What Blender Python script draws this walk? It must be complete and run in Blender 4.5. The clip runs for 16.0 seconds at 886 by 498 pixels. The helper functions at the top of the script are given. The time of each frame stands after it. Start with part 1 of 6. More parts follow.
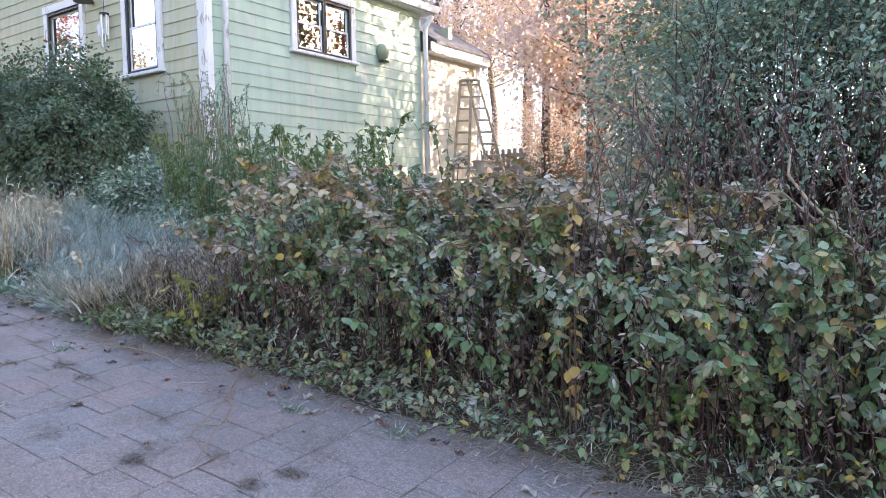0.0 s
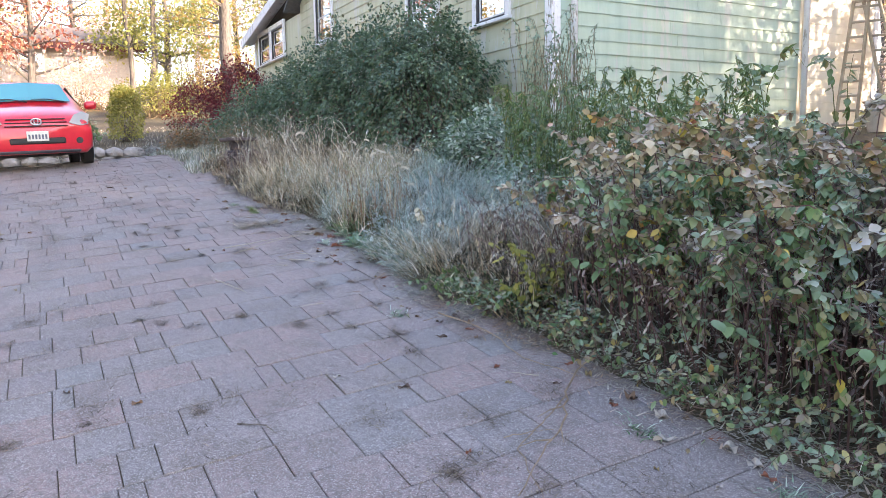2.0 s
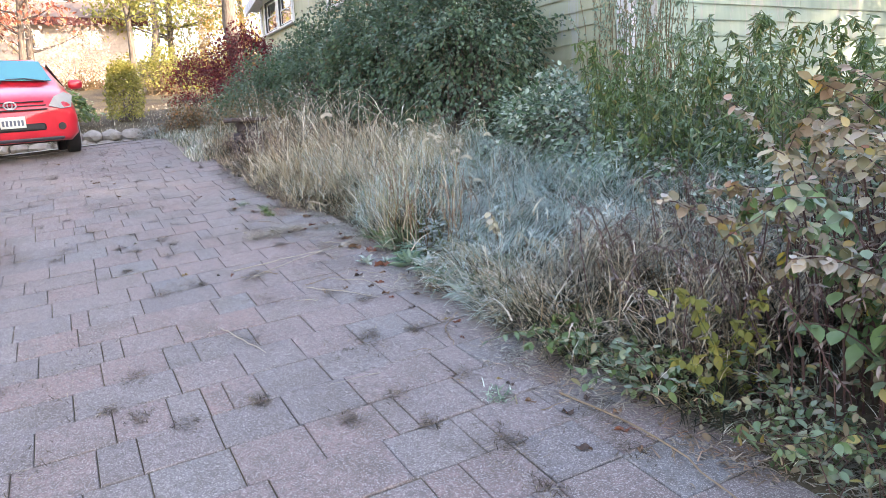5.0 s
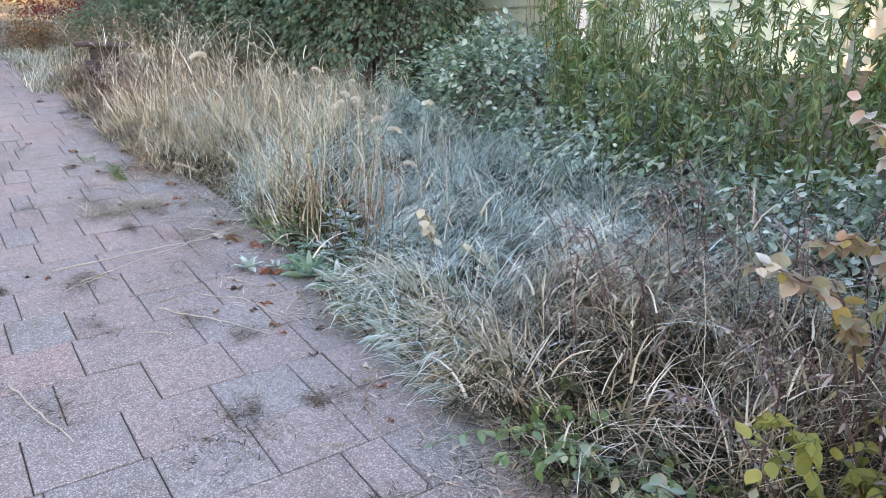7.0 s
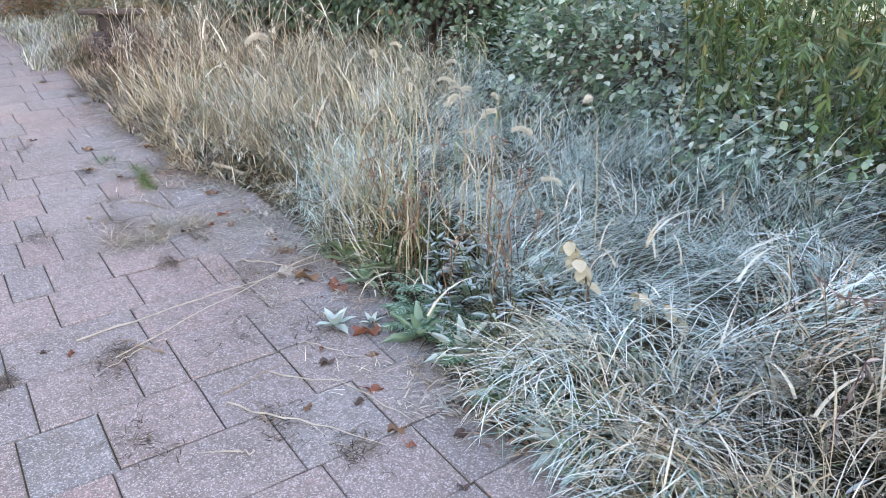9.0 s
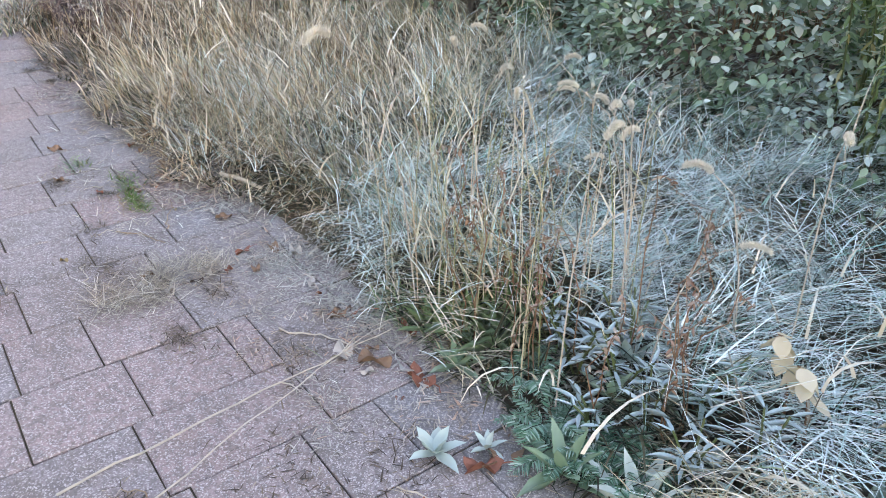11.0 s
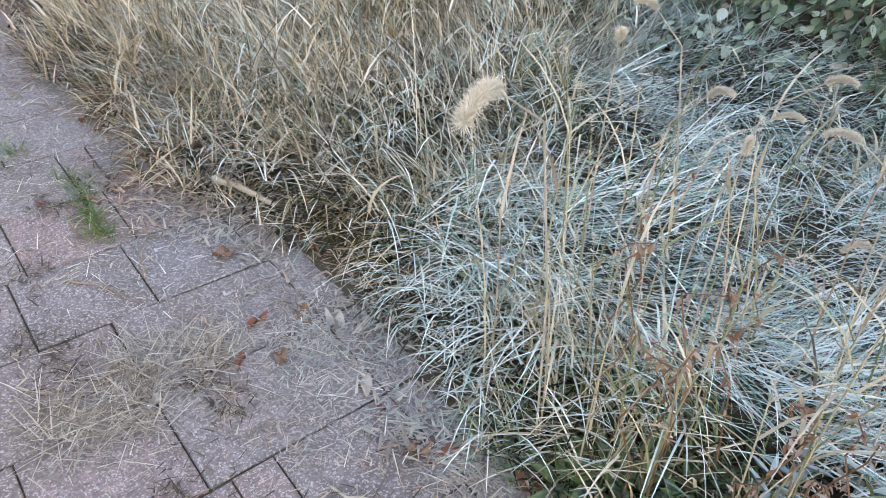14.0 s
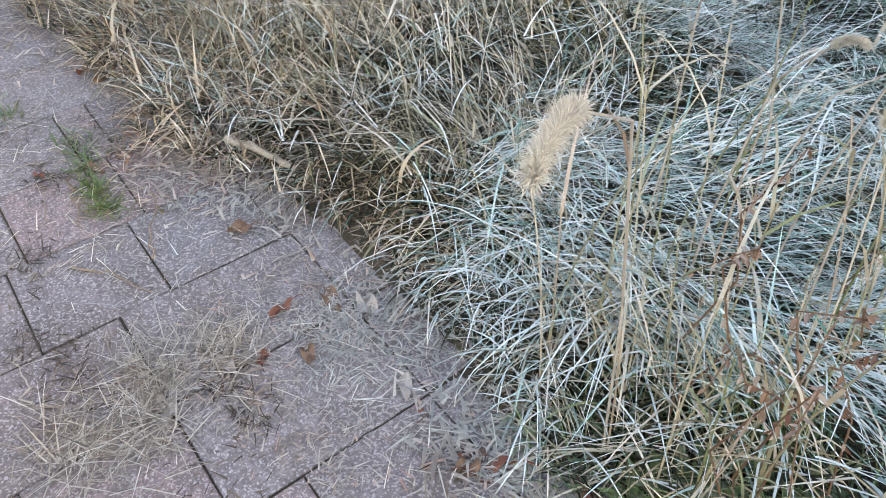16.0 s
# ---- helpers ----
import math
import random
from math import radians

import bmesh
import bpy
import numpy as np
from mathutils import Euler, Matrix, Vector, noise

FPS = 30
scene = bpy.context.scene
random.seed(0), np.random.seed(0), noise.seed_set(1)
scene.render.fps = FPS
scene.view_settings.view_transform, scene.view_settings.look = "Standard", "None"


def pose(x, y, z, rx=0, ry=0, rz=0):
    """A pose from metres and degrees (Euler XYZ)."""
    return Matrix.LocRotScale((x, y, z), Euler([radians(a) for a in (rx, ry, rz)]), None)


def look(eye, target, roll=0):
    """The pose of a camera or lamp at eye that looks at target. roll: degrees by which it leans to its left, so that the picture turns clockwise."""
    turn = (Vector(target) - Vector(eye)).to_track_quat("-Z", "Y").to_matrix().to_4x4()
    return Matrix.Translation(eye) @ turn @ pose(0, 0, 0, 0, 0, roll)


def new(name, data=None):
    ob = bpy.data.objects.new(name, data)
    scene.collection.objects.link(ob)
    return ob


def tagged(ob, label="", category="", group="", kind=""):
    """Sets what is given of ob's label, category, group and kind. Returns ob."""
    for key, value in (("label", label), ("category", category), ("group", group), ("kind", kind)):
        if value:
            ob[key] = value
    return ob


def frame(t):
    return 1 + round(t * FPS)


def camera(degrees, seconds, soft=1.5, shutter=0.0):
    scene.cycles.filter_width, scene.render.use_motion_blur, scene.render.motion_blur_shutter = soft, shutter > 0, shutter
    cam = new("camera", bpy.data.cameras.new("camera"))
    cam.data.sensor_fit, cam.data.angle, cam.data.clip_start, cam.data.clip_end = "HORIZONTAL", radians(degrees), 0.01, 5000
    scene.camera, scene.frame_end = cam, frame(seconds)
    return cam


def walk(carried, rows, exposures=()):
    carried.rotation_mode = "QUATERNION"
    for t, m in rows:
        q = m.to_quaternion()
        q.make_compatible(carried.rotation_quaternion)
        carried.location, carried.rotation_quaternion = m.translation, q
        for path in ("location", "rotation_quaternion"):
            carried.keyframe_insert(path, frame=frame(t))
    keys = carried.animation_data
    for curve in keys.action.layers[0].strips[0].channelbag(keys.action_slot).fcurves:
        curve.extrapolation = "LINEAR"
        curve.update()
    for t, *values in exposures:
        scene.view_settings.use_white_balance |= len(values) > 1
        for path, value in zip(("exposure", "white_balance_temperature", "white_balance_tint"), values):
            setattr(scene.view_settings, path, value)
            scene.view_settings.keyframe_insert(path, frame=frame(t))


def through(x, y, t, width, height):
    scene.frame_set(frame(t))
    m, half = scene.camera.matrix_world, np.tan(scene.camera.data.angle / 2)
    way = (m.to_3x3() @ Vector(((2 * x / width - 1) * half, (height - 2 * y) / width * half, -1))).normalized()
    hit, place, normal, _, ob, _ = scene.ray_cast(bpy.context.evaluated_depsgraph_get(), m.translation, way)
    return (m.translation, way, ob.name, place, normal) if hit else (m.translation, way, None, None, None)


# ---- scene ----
cam = camera(62.8, 16.0, soft=0.7)
METRES, EYE, TILT, LEAN, TURN = 8.0, 1.6, -0.4, -1.7, 35.5
ROWS = [
    (0.0, 0.0, 0.0, 0.0, -0.15, -3.07, 2.76),
    (0.5, -0.0074, 0.0273, 0.0044, 4.7, -4.32, 3.88),
    (1.0, -0.0071, 0.0651, 0.0055, 11.86, -5.77, 2.56),
    (1.5, -0.0103, 0.0859, 0.0108, 22.32, -7.7, 2.48),
    (2.0, -0.0324, 0.1043, 0.0131, 26.04, -6.07, 2.36),
    (2.5, -0.0583, 0.1283, 0.0168, 24.5, -8.17, 2.4),
    (3.0, -0.078, 0.1656, 0.0195, 27.86, -8.5, 2.41),
    (3.5, -0.0943, 0.1914, 0.0246, 32.19, -11.96, 2.92),
    (4.0, -0.122, 0.2141, 0.0297, 30.9, -10.35, 3.03),
    (6.5, -0.2479, 0.3864, 0.0476, 20.17, -11.56, 2.06),
    (7.0, -0.2706, 0.4203, 0.0528, 18.84, -13.2, -0.54),
    (7.5, -0.3016, 0.4412, 0.0572, 18.58, -15.37, -0.26),
    (8.0, -0.3281, 0.459, 0.0614, 15.75, -16.96, -0.3),
    (8.5, -0.3532, 0.4886, 0.0663, 19.28, -16.28, 1.01),
    (11.0, -0.4683, 0.6163, 0.0844, 17.19, -21.3, 1.0),
    (11.5, -0.4945, 0.6351, 0.0916, 18.19, -22.52, 1.85),
    (12.0, -0.5102, 0.661, 0.091, 16.79, -24.39, 0.82),
    (12.5, -0.5171, 0.6928, 0.0935, 20.34, -25.68, 0.45),
    (13.0, -0.5198, 0.7074, 0.0932, 19.66, -27.67, 2.0),
    (13.5, -0.5334, 0.717, 0.0943, 18.1, -28.15, 0.8),
    (14.0, -0.552, 0.7261, 0.0973, 15.32, -29.47, -1.05),
    (14.5, -0.5555, 0.7385, 0.0964, 12.62, -30.62, -1.8),
    (15.0, -0.5563, 0.7581, 0.0982, 17.5, -32.79, -0.59),
    (15.5, -0.5576, 0.7666, 0.0948, 19.77, -36.58, 0.8),
    (16.0, -0.5641, 0.7626, 0.0974, 16.72, -36.68, 2.09),
]
walk(cam, [(t, pose(0, 0, EYE, TILT, LEAN, TURN) @ pose(METRES * x, METRES * y, METRES * z, 90 + pitch, roll, yaw)) for t, x, y, z, yaw, pitch, roll in ROWS], exposures=[(0.0, 2.78, 6900, 21), (1.0, 2.98, 7100, 21), (2.5, 2.84, 7200, 20), (3.5, 2.9, 7400, 20), (4.0, 2.96, 7500, 20), (6.5, 3.18, 7700, 20), (8.5, 3.3, 7800, 20), (11.0, 3.2, 7900, 20), (16.0, 3.02, 8300, 20)])

# ---- sky, sun ----
SUN = Vector((0.80, 0.60, 0.0)).normalized()
SUN_UP = radians(20)
world = bpy.data.worlds.new("sky")
scene.world = world
world.use_nodes = True
wn = world.node_tree
wn.nodes.clear()
sky = wn.nodes.new("ShaderNodeTexSky")
sky.sky_type = "NISHITA"
sky.sun_disc = False
sky.sun_elevation = SUN_UP
sky.sun_rotation = math.atan2(SUN.x, SUN.y)
sky.air_density, sky.dust_density = 1.0, 1.2
bg = wn.nodes.new("ShaderNodeBackground")
bg.inputs["Strength"].default_value = 0.15
wo = wn.nodes.new("ShaderNodeOutputWorld")
wn.links.new(sky.outputs[0], bg.inputs[0])
wn.links.new(bg.outputs[0], wo.inputs[0])
sun = new("sun", bpy.data.lights.new("sun", "SUN"))
sun.data.energy, sun.data.angle, sun.data.color = 2.6, radians(0.6), (1.0, 0.86, 0.68)
sun.matrix_world = look(SUN * 60 + Vector((0, 0, 60 * math.tan(SUN_UP))), (0, 0, 0))

rng = np.random.default_rng(7)


# ---- materials ----
class Mat:
    """A node material with a few shorthands."""

    def __init__(self, name, rough=0.7, metal=0.0, spec=0.4):
        self.m = bpy.data.materials.new(name)
        self.m.use_nodes = True
        self.t = self.m.node_tree
        self.p = self.t.nodes["Principled BSDF"]
        self.p.inputs["Roughness"].default_value = rough
        self.p.inputs["Metallic"].default_value = metal
        self.p.inputs["Specular IOR Level"].default_value = spec
        self.out = self.t.nodes["Material Output"]

    def node(self, kind, **sets):
        n = self.t.nodes.new("ShaderNode" + kind)
        for k, v in sets.items():
            if k in n.inputs:
                n.inputs[k].default_value = v
        return n

    def link(self, a, b):
        self.t.links.new(a, b)

    def coords(self):
        return self.node("TexCoord").outputs["Object"]

    def place(self):
        return self.node("NewGeometry").outputs["Position"]

    def noise(self, scale, detail=4, where=None, rough=0.55):
        n = self.node("TexNoise", Scale=scale, Detail=detail, Roughness=rough)
        self.link(where or self.place(), n.inputs["Vector"])
        return n.outputs["Fac"]

    def ramp(self, fac, stops):
        n = self.node("ValToRGB")
        e = n.color_ramp.elements
        while len(e) < len(stops):
            e.new(0.5)
        for s, (p, c) in zip(e, stops):
            s.position = p
            s.color = (*c, 1) if len(c) == 3 else c
        self.link(fac, n.inputs[0])
        return n.outputs[0]

    def mix(self, fac, a, b, how="MIX"):
        n = self.node("Mix")
        n.data_type, n.blend_type = "RGBA", how
        for sock, v in ((n.inputs[0], fac), (n.inputs[6], a), (n.inputs[7], b)):
            if hasattr(v, "links"):
                self.link(v, sock)
            elif isinstance(v, tuple):
                sock.default_value = (*v, 1)
            else:
                sock.default_value = v
        return n.outputs[2]

    def colour(self, c):
        if hasattr(c, "links"):
            self.link(c, self.p.inputs["Base Color"])
        else:
            self.p.inputs["Base Color"].default_value = (*c, 1)

    def bump(self, fac, strength=0.3, distance=0.01):
        n = self.node("Bump", Strength=strength, Distance=distance)
        self.link(fac, n.inputs["Height"])
        self.link(n.outputs[0], self.p.inputs["Normal"])

    def island(self):
        return self.node("NewGeometry").outputs["Random Per Island"]

    def piece(self):
        return self.node("ObjectInfo").outputs["Random"]


def leaf_mat(name, stops, frost=0.0, through=0.3, rough=0.55, frost_col=(0.56, 0.71, 0.71)):
    """Leaves or blades: each island picks a colour; frost lies on faces that look up."""
    m = Mat(name, rough, 0.0, 0.25)
    stops = [(p, tuple(1.4 * v for v in col)) for p, col in stops]
    c = m.ramp(m.island(), stops)
    blotch = m.noise(9, 3)
    c = m.mix(m.ramp(blotch, [(0.35, (0.0, 0.0, 0.0)), (0.75, (0.45, 0.45, 0.45))]), c, tuple(0.5 * v for v in stops[len(stops) // 2][1]))
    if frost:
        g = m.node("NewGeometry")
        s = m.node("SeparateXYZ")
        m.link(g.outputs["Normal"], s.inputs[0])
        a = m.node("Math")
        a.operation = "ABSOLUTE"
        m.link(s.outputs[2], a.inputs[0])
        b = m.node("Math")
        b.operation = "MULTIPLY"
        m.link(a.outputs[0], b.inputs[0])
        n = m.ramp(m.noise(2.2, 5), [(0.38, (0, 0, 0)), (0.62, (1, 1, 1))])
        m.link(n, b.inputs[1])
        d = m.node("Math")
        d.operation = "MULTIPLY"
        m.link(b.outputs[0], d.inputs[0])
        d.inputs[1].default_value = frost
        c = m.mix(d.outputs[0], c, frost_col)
    m.colour(c)
    tr = m.node("BsdfTranslucent")
    m.link(c, tr.inputs["Color"])
    mx = m.node("MixShader")
    mx.inputs[0].default_value = through
    m.link(m.p.outputs[0], mx.inputs[1])
    m.link(tr.outputs[0], mx.inputs[2])
    m.link(mx.outputs[0], m.out.inputs["Surface"])
    return m.m


def plain_mat(name, col, rough=0.6, metal=0.0, vary=0.25, scale=6.0, bump=0.0, spec=0.4):
    m = Mat(name, rough, metal, spec)
    d = tuple(v * (1 - vary) for v in col)
    m.colour(m.ramp(m.noise(scale, 5), [(0.3, d), (0.7, col)]))
    if bump:
        m.bump(m.noise(scale * 8, 4), bump, 0.004)
    return m.m


def stone_mat(joined_up=False):
    """Concrete with exposed grit: each stone has its own tone, with wear, grime and pale specks."""
    m = Mat("joined_paver_stone" if joined_up else "paver_stone", 0.85)
    c = m.ramp(m.island() if joined_up else m.piece(), [(0.0, (0.150, 0.158, 0.172)), (0.12, (0.225, 0.178, 0.176)), (0.3, (0.262, 0.180, 0.172)), (0.42, (0.205, 0.200, 0.204)), (0.55, (0.225, 0.183, 0.180)), (0.7, (0.272, 0.180, 0.168)), (0.82, (0.182, 0.190, 0.198)), (0.92, (0.245, 0.205, 0.200)), (1.0, (0.150, 0.140, 0.152))])
    if joined_up:
        c = m.mix(0.4, c, (0.225, 0.187, 0.184))
    c = m.mix(m.ramp(m.noise(1.1, 4), [(0.3, (0.0, 0.0, 0.0)), (0.75, (0.4, 0.4, 0.4))]), c, (0.29, 0.26, 0.26))
    grime = m.ramp(m.noise(3.4, 9, rough=0.74), [(0.50, (0, 0, 0)), (0.60, (0.55, 0.55, 0.55))])
    c = m.mix(grime, c, (0.125, 0.105, 0.090))
    c = m.mix(m.ramp(m.noise(34, 6, rough=0.75), [(0.44, (0.6, 0.6, 0.6)), (0.56, (0, 0, 0))]), c, (0.13, 0.112, 0.108))
    v = m.node("TexVoronoi", Scale=270.0)
    m.link(m.place(), v.inputs["Vector"])
    grit = m.ramp(v.outputs["Color"], [(0.62, (0, 0, 0)), (0.78, (0.7, 0.7, 0.7))])
    c = m.mix(grit, c, (0.46, 0.43, 0.42))
    c = m.mix(m.ramp(m.noise(110, 4, rough=0.7), [(0.40, (0.55, 0.55, 0.55)), (0.52, (0, 0, 0))]), c, (0.10, 0.088, 0.086))
    m.colour(c)
    m.bump(m.noise(130, 5), 0.7, 0.004)
    return m.m


def soil_mat():
    m = Mat("leaf_litter_soil", 0.95)
    c = m.ramp(m.noise(14, 6, rough=0.7), [(0.3, (0.02, 0.016, 0.012)), (0.55, (0.065, 0.05, 0.035)), (0.8, (0.15, 0.115, 0.075))])
    far = m.ramp(m.noise(0.35, 4), [(0.35, (0.0, 0.0, 0.0)), (0.65, (0.8, 0.8, 0.8))])
    c = m.mix(far, c, (0.12, 0.10, 0.06))
    m.colour(c)
    m.bump(m.noise(40, 5), 0.6, 0.02)
    return m.m


def siding_mat(name, col, dark):
    m = Mat(name, 0.6)
    mp = m.node("Mapping")
    mp.inputs["Scale"].default_value = (1.0, 1.0, 0.12)
    m.link(m.place(), mp.inputs["Vector"])
    streak = m.noise(7, 5, mp.outputs[0])
    c = m.mix(m.ramp(streak, [(0.4, (0, 0, 0)), (0.72, (0.6, 0.6, 0.6))]), col, dark)
    peel = m.ramp(m.noise(5.5, 7, mp.outputs[0], 0.7), [(0.57, (0, 0, 0)), (0.59, (0.75, 0.75, 0.75))])
    c = m.mix(peel, c, (0.50, 0.50, 0.47))
    c = m.mix(m.ramp(m.piece(), [(0, (0, 0, 0)), (1, (0.25, 0.25, 0.25))]), c, dark)
    m.colour(c)
    m.bump(m.noise(30, 4, mp.outputs[0]), 0.3, 0.004)
    return m.m


def white_paint_mat():
    m = Mat("weathered_white_paint", 0.55)
    mp = m.node("Mapping")
    mp.inputs["Scale"].default_value = (1.0, 1.0, 0.3)
    m.link(m.place(), mp.inputs["Vector"])
    flake = m.ramp(m.noise(11, 7, mp.outputs[0], 0.7), [(0.58, (0, 0, 0)), (0.62, (0.8, 0.8, 0.8))])
    c = m.mix(flake, (0.72, 0.72, 0.74), (0.30, 0.26, 0.22))
    m.colour(c)
    return m.m


def glass_mat(name="window_glass"):
    m = Mat(name, 0.03, 0.0, 0.8)
    m.colour((0.02, 0.022, 0.026))
    gl = m.node("BsdfGlossy")
    gl.inputs["Roughness"].default_value = 0.02
    mx = m.node("MixShader")
    mx.inputs[0].default_value = 0.45
    m.link(m.p.outputs[0], mx.inputs[1])
    m.link(gl.outputs[0], mx.inputs[2])
    m.link(mx.outputs[0], m.out.inputs["Surface"])
    return m.m


def bark_mat(name, a, b):
    m = Mat(name, 0.9)
    mp = m.node("Mapping")
    mp.inputs["Scale"].default_value = (1, 1, 0.2)
    m.link(m.place(), mp.inputs["Vector"])
    m.colour(m.ramp(m.noise(20, 5, mp.outputs[0]), [(0.3, a), (0.7, b)]))
    m.bump(m.noise(30, 5, mp.outputs[0]), 0.6, 0.02)
    return m.m


STONE = stone_mat()
STONE_REST = stone_mat(True)
SOIL = soil_mat()
SIDING = siding_mat("pale_green_siding", (0.43, 0.54, 0.45), (0.26, 0.36, 0.29))
SIDING_B = siding_mat("yellow_green_siding", (0.48, 0.48, 0.34), (0.34, 0.35, 0.23))
CREAM = plain_mat("cream_siding", (0.75, 0.70, 0.58), 0.6, 0, 0.12, 3)
WHITE = white_paint_mat()
BLACKWOOD = plain_mat("dark_sash_paint", (0.02, 0.022, 0.03), 0.4)
GLASS = glass_mat()
SHINGLE = plain_mat("grey_roof_shingle", (0.14, 0.14, 0.155), 0.9, 0, 0.4, 14, 0.5)
BARK = bark_mat("grey_bark", (0.06, 0.05, 0.045), (0.20, 0.17, 0.145))
TWIG = plain_mat("dead_twig", (0.26, 0.19, 0.12), 0.8, 0, 0.4, 20)
CANE = plain_mat("bramble_cane", (0.125, 0.066, 0.062), 0.7, 0, 0.5, 12)
STEM_G = plain_mat("green_stem", (0.10, 0.13, 0.045), 0.6, 0, 0.4, 15)
G1, G2, G3 = (0.035, 0.085, 0.03), (0.065, 0.13, 0.04), (0.11, 0.17, 0.05)
YEL, ORA, RED, BRN = (0.36, 0.28, 0.045), (0.42, 0.17, 0.035), (0.22, 0.03, 0.02), (0.13, 0.085, 0.045)
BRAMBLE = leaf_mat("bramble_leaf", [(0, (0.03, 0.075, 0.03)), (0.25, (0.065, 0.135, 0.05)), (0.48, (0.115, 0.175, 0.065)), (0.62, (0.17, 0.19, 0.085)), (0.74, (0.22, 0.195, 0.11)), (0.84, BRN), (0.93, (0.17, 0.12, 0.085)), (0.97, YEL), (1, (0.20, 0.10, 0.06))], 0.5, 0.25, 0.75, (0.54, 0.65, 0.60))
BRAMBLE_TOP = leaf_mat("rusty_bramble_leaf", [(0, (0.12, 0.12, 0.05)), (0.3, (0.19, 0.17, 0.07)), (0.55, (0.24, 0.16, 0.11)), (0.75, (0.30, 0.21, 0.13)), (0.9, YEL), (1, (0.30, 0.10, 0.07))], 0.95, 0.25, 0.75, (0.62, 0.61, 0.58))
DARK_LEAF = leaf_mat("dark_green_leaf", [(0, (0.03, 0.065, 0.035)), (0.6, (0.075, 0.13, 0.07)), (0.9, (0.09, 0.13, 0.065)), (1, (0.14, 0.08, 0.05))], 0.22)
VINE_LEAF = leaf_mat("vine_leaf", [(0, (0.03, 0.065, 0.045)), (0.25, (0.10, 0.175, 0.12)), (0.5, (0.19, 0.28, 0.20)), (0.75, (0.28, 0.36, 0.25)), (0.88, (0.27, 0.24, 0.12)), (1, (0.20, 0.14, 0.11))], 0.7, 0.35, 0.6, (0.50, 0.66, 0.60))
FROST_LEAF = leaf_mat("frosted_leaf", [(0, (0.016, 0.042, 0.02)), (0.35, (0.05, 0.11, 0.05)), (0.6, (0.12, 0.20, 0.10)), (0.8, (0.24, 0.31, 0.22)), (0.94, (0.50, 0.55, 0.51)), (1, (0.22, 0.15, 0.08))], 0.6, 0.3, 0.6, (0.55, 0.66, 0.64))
DRY_GRASS = leaf_mat("dry_grass", [(0, (0.022, 0.017, 0.011)), (0.3, (0.075, 0.055, 0.033)), (0.5, (0.24, 0.185, 0.12)), (0.68, (0.44, 0.37, 0.27)), (0.88, (0.60, 0.56, 0.48)), (1, (0.07, 0.10, 0.035))], 0.35, 0.1)
MIX_GRASS = leaf_mat("green_straw_grass", [(0, (0.014, 0.026, 0.011)), (0.33, (0.055, 0.085, 0.034)), (0.52, (0.18, 0.16, 0.085)), (0.7, (0.42, 0.37, 0.27)), (1, (0.58, 0.60, 0.56))], 0.5, 0.1)
SEED = leaf_mat("seed_head", [(0, (0.44, 0.40, 0.32)), (0.6, (0.60, 0.55, 0.46)), (1, (0.68, 0.65, 0.59))], 0.3, 0.4)
GREEN_WEED = leaf_mat("green_weed_leaf", [(0, (0.035, 0.07, 0.022)), (0.35, (0.085, 0.145, 0.042)), (0.6, (0.115, 0.18, 0.058)), (0.8, (0.155, 0.21, 0.08)), (0.92, (0.22, 0.18, 0.08)), (1, (0.30, 0.25, 0.09))], 0.35, 0.4)
BROWN_WEED = leaf_mat("brown_weed", [(0, (0.05, 0.032, 0.034)), (0.45, (0.12, 0.082, 0.075)), (0.8, (0.22, 0.165, 0.14)), (1, (0.42, 0.36, 0.32))], 0.45, 0.2, 0.7, (0.52, 0.52, 0.52))
MAROON = leaf_mat("maroon_maple_leaf", [(0, (0.06, 0.012, 0.02)), (0.6, (0.13, 0.022, 0.03)), (1, (0.22, 0.04, 0.04))])
AUTUMN = leaf_mat("autumn_leaf", [(0, (0.28, 0.14, 0.05)), (0.35, (0.36, 0.22, 0.07)), (0.65, (0.38, 0.29, 0.11)), (0.85, (0.24, 0.25, 0.09)), (1, (0.32, 0.12, 0.05))], 0, 0.5)
PALE_AUT = leaf_mat("pale_autumn_leaf", [(0, (0.48, 0.38, 0.37)), (0.5, (0.57, 0.48, 0.46)), (0.8, (0.52, 0.42, 0.26)), (1, (0.45, 0.26, 0.22))], 0, 0.62)
RED_AUT = leaf_mat("red_autumn_leaf", [(0, (0.22, 0.06, 0.05)), (0.6, (0.30, 0.12, 0.08)), (1, (0.34, 0.20, 0.11))], 0, 0.3)
YEL_GREEN = leaf_mat("yellow_green_leaf", [(0, (0.15, 0.17, 0.05)), (0.6, (0.25, 0.24, 0.07)), (1, (0.34, 0.30, 0.09))], 0, 0.5)
LITTER = leaf_mat("fallen_leaf", [(0, (0.10, 0.065, 0.045)), (0.5, (0.20, 0.14, 0.10)), (0.8, (0.34, 0.29, 0.24)), (1, (0.30, 0.12, 0.05))], 0.3, 0.1)


# ---- shapes ----
def thing(name, at, label, category, group="", kind=""):
    ob = new(name)
    ob.empty_display_size = 0.1
    ob.location = at
    return tagged(ob, label, category, group, kind)


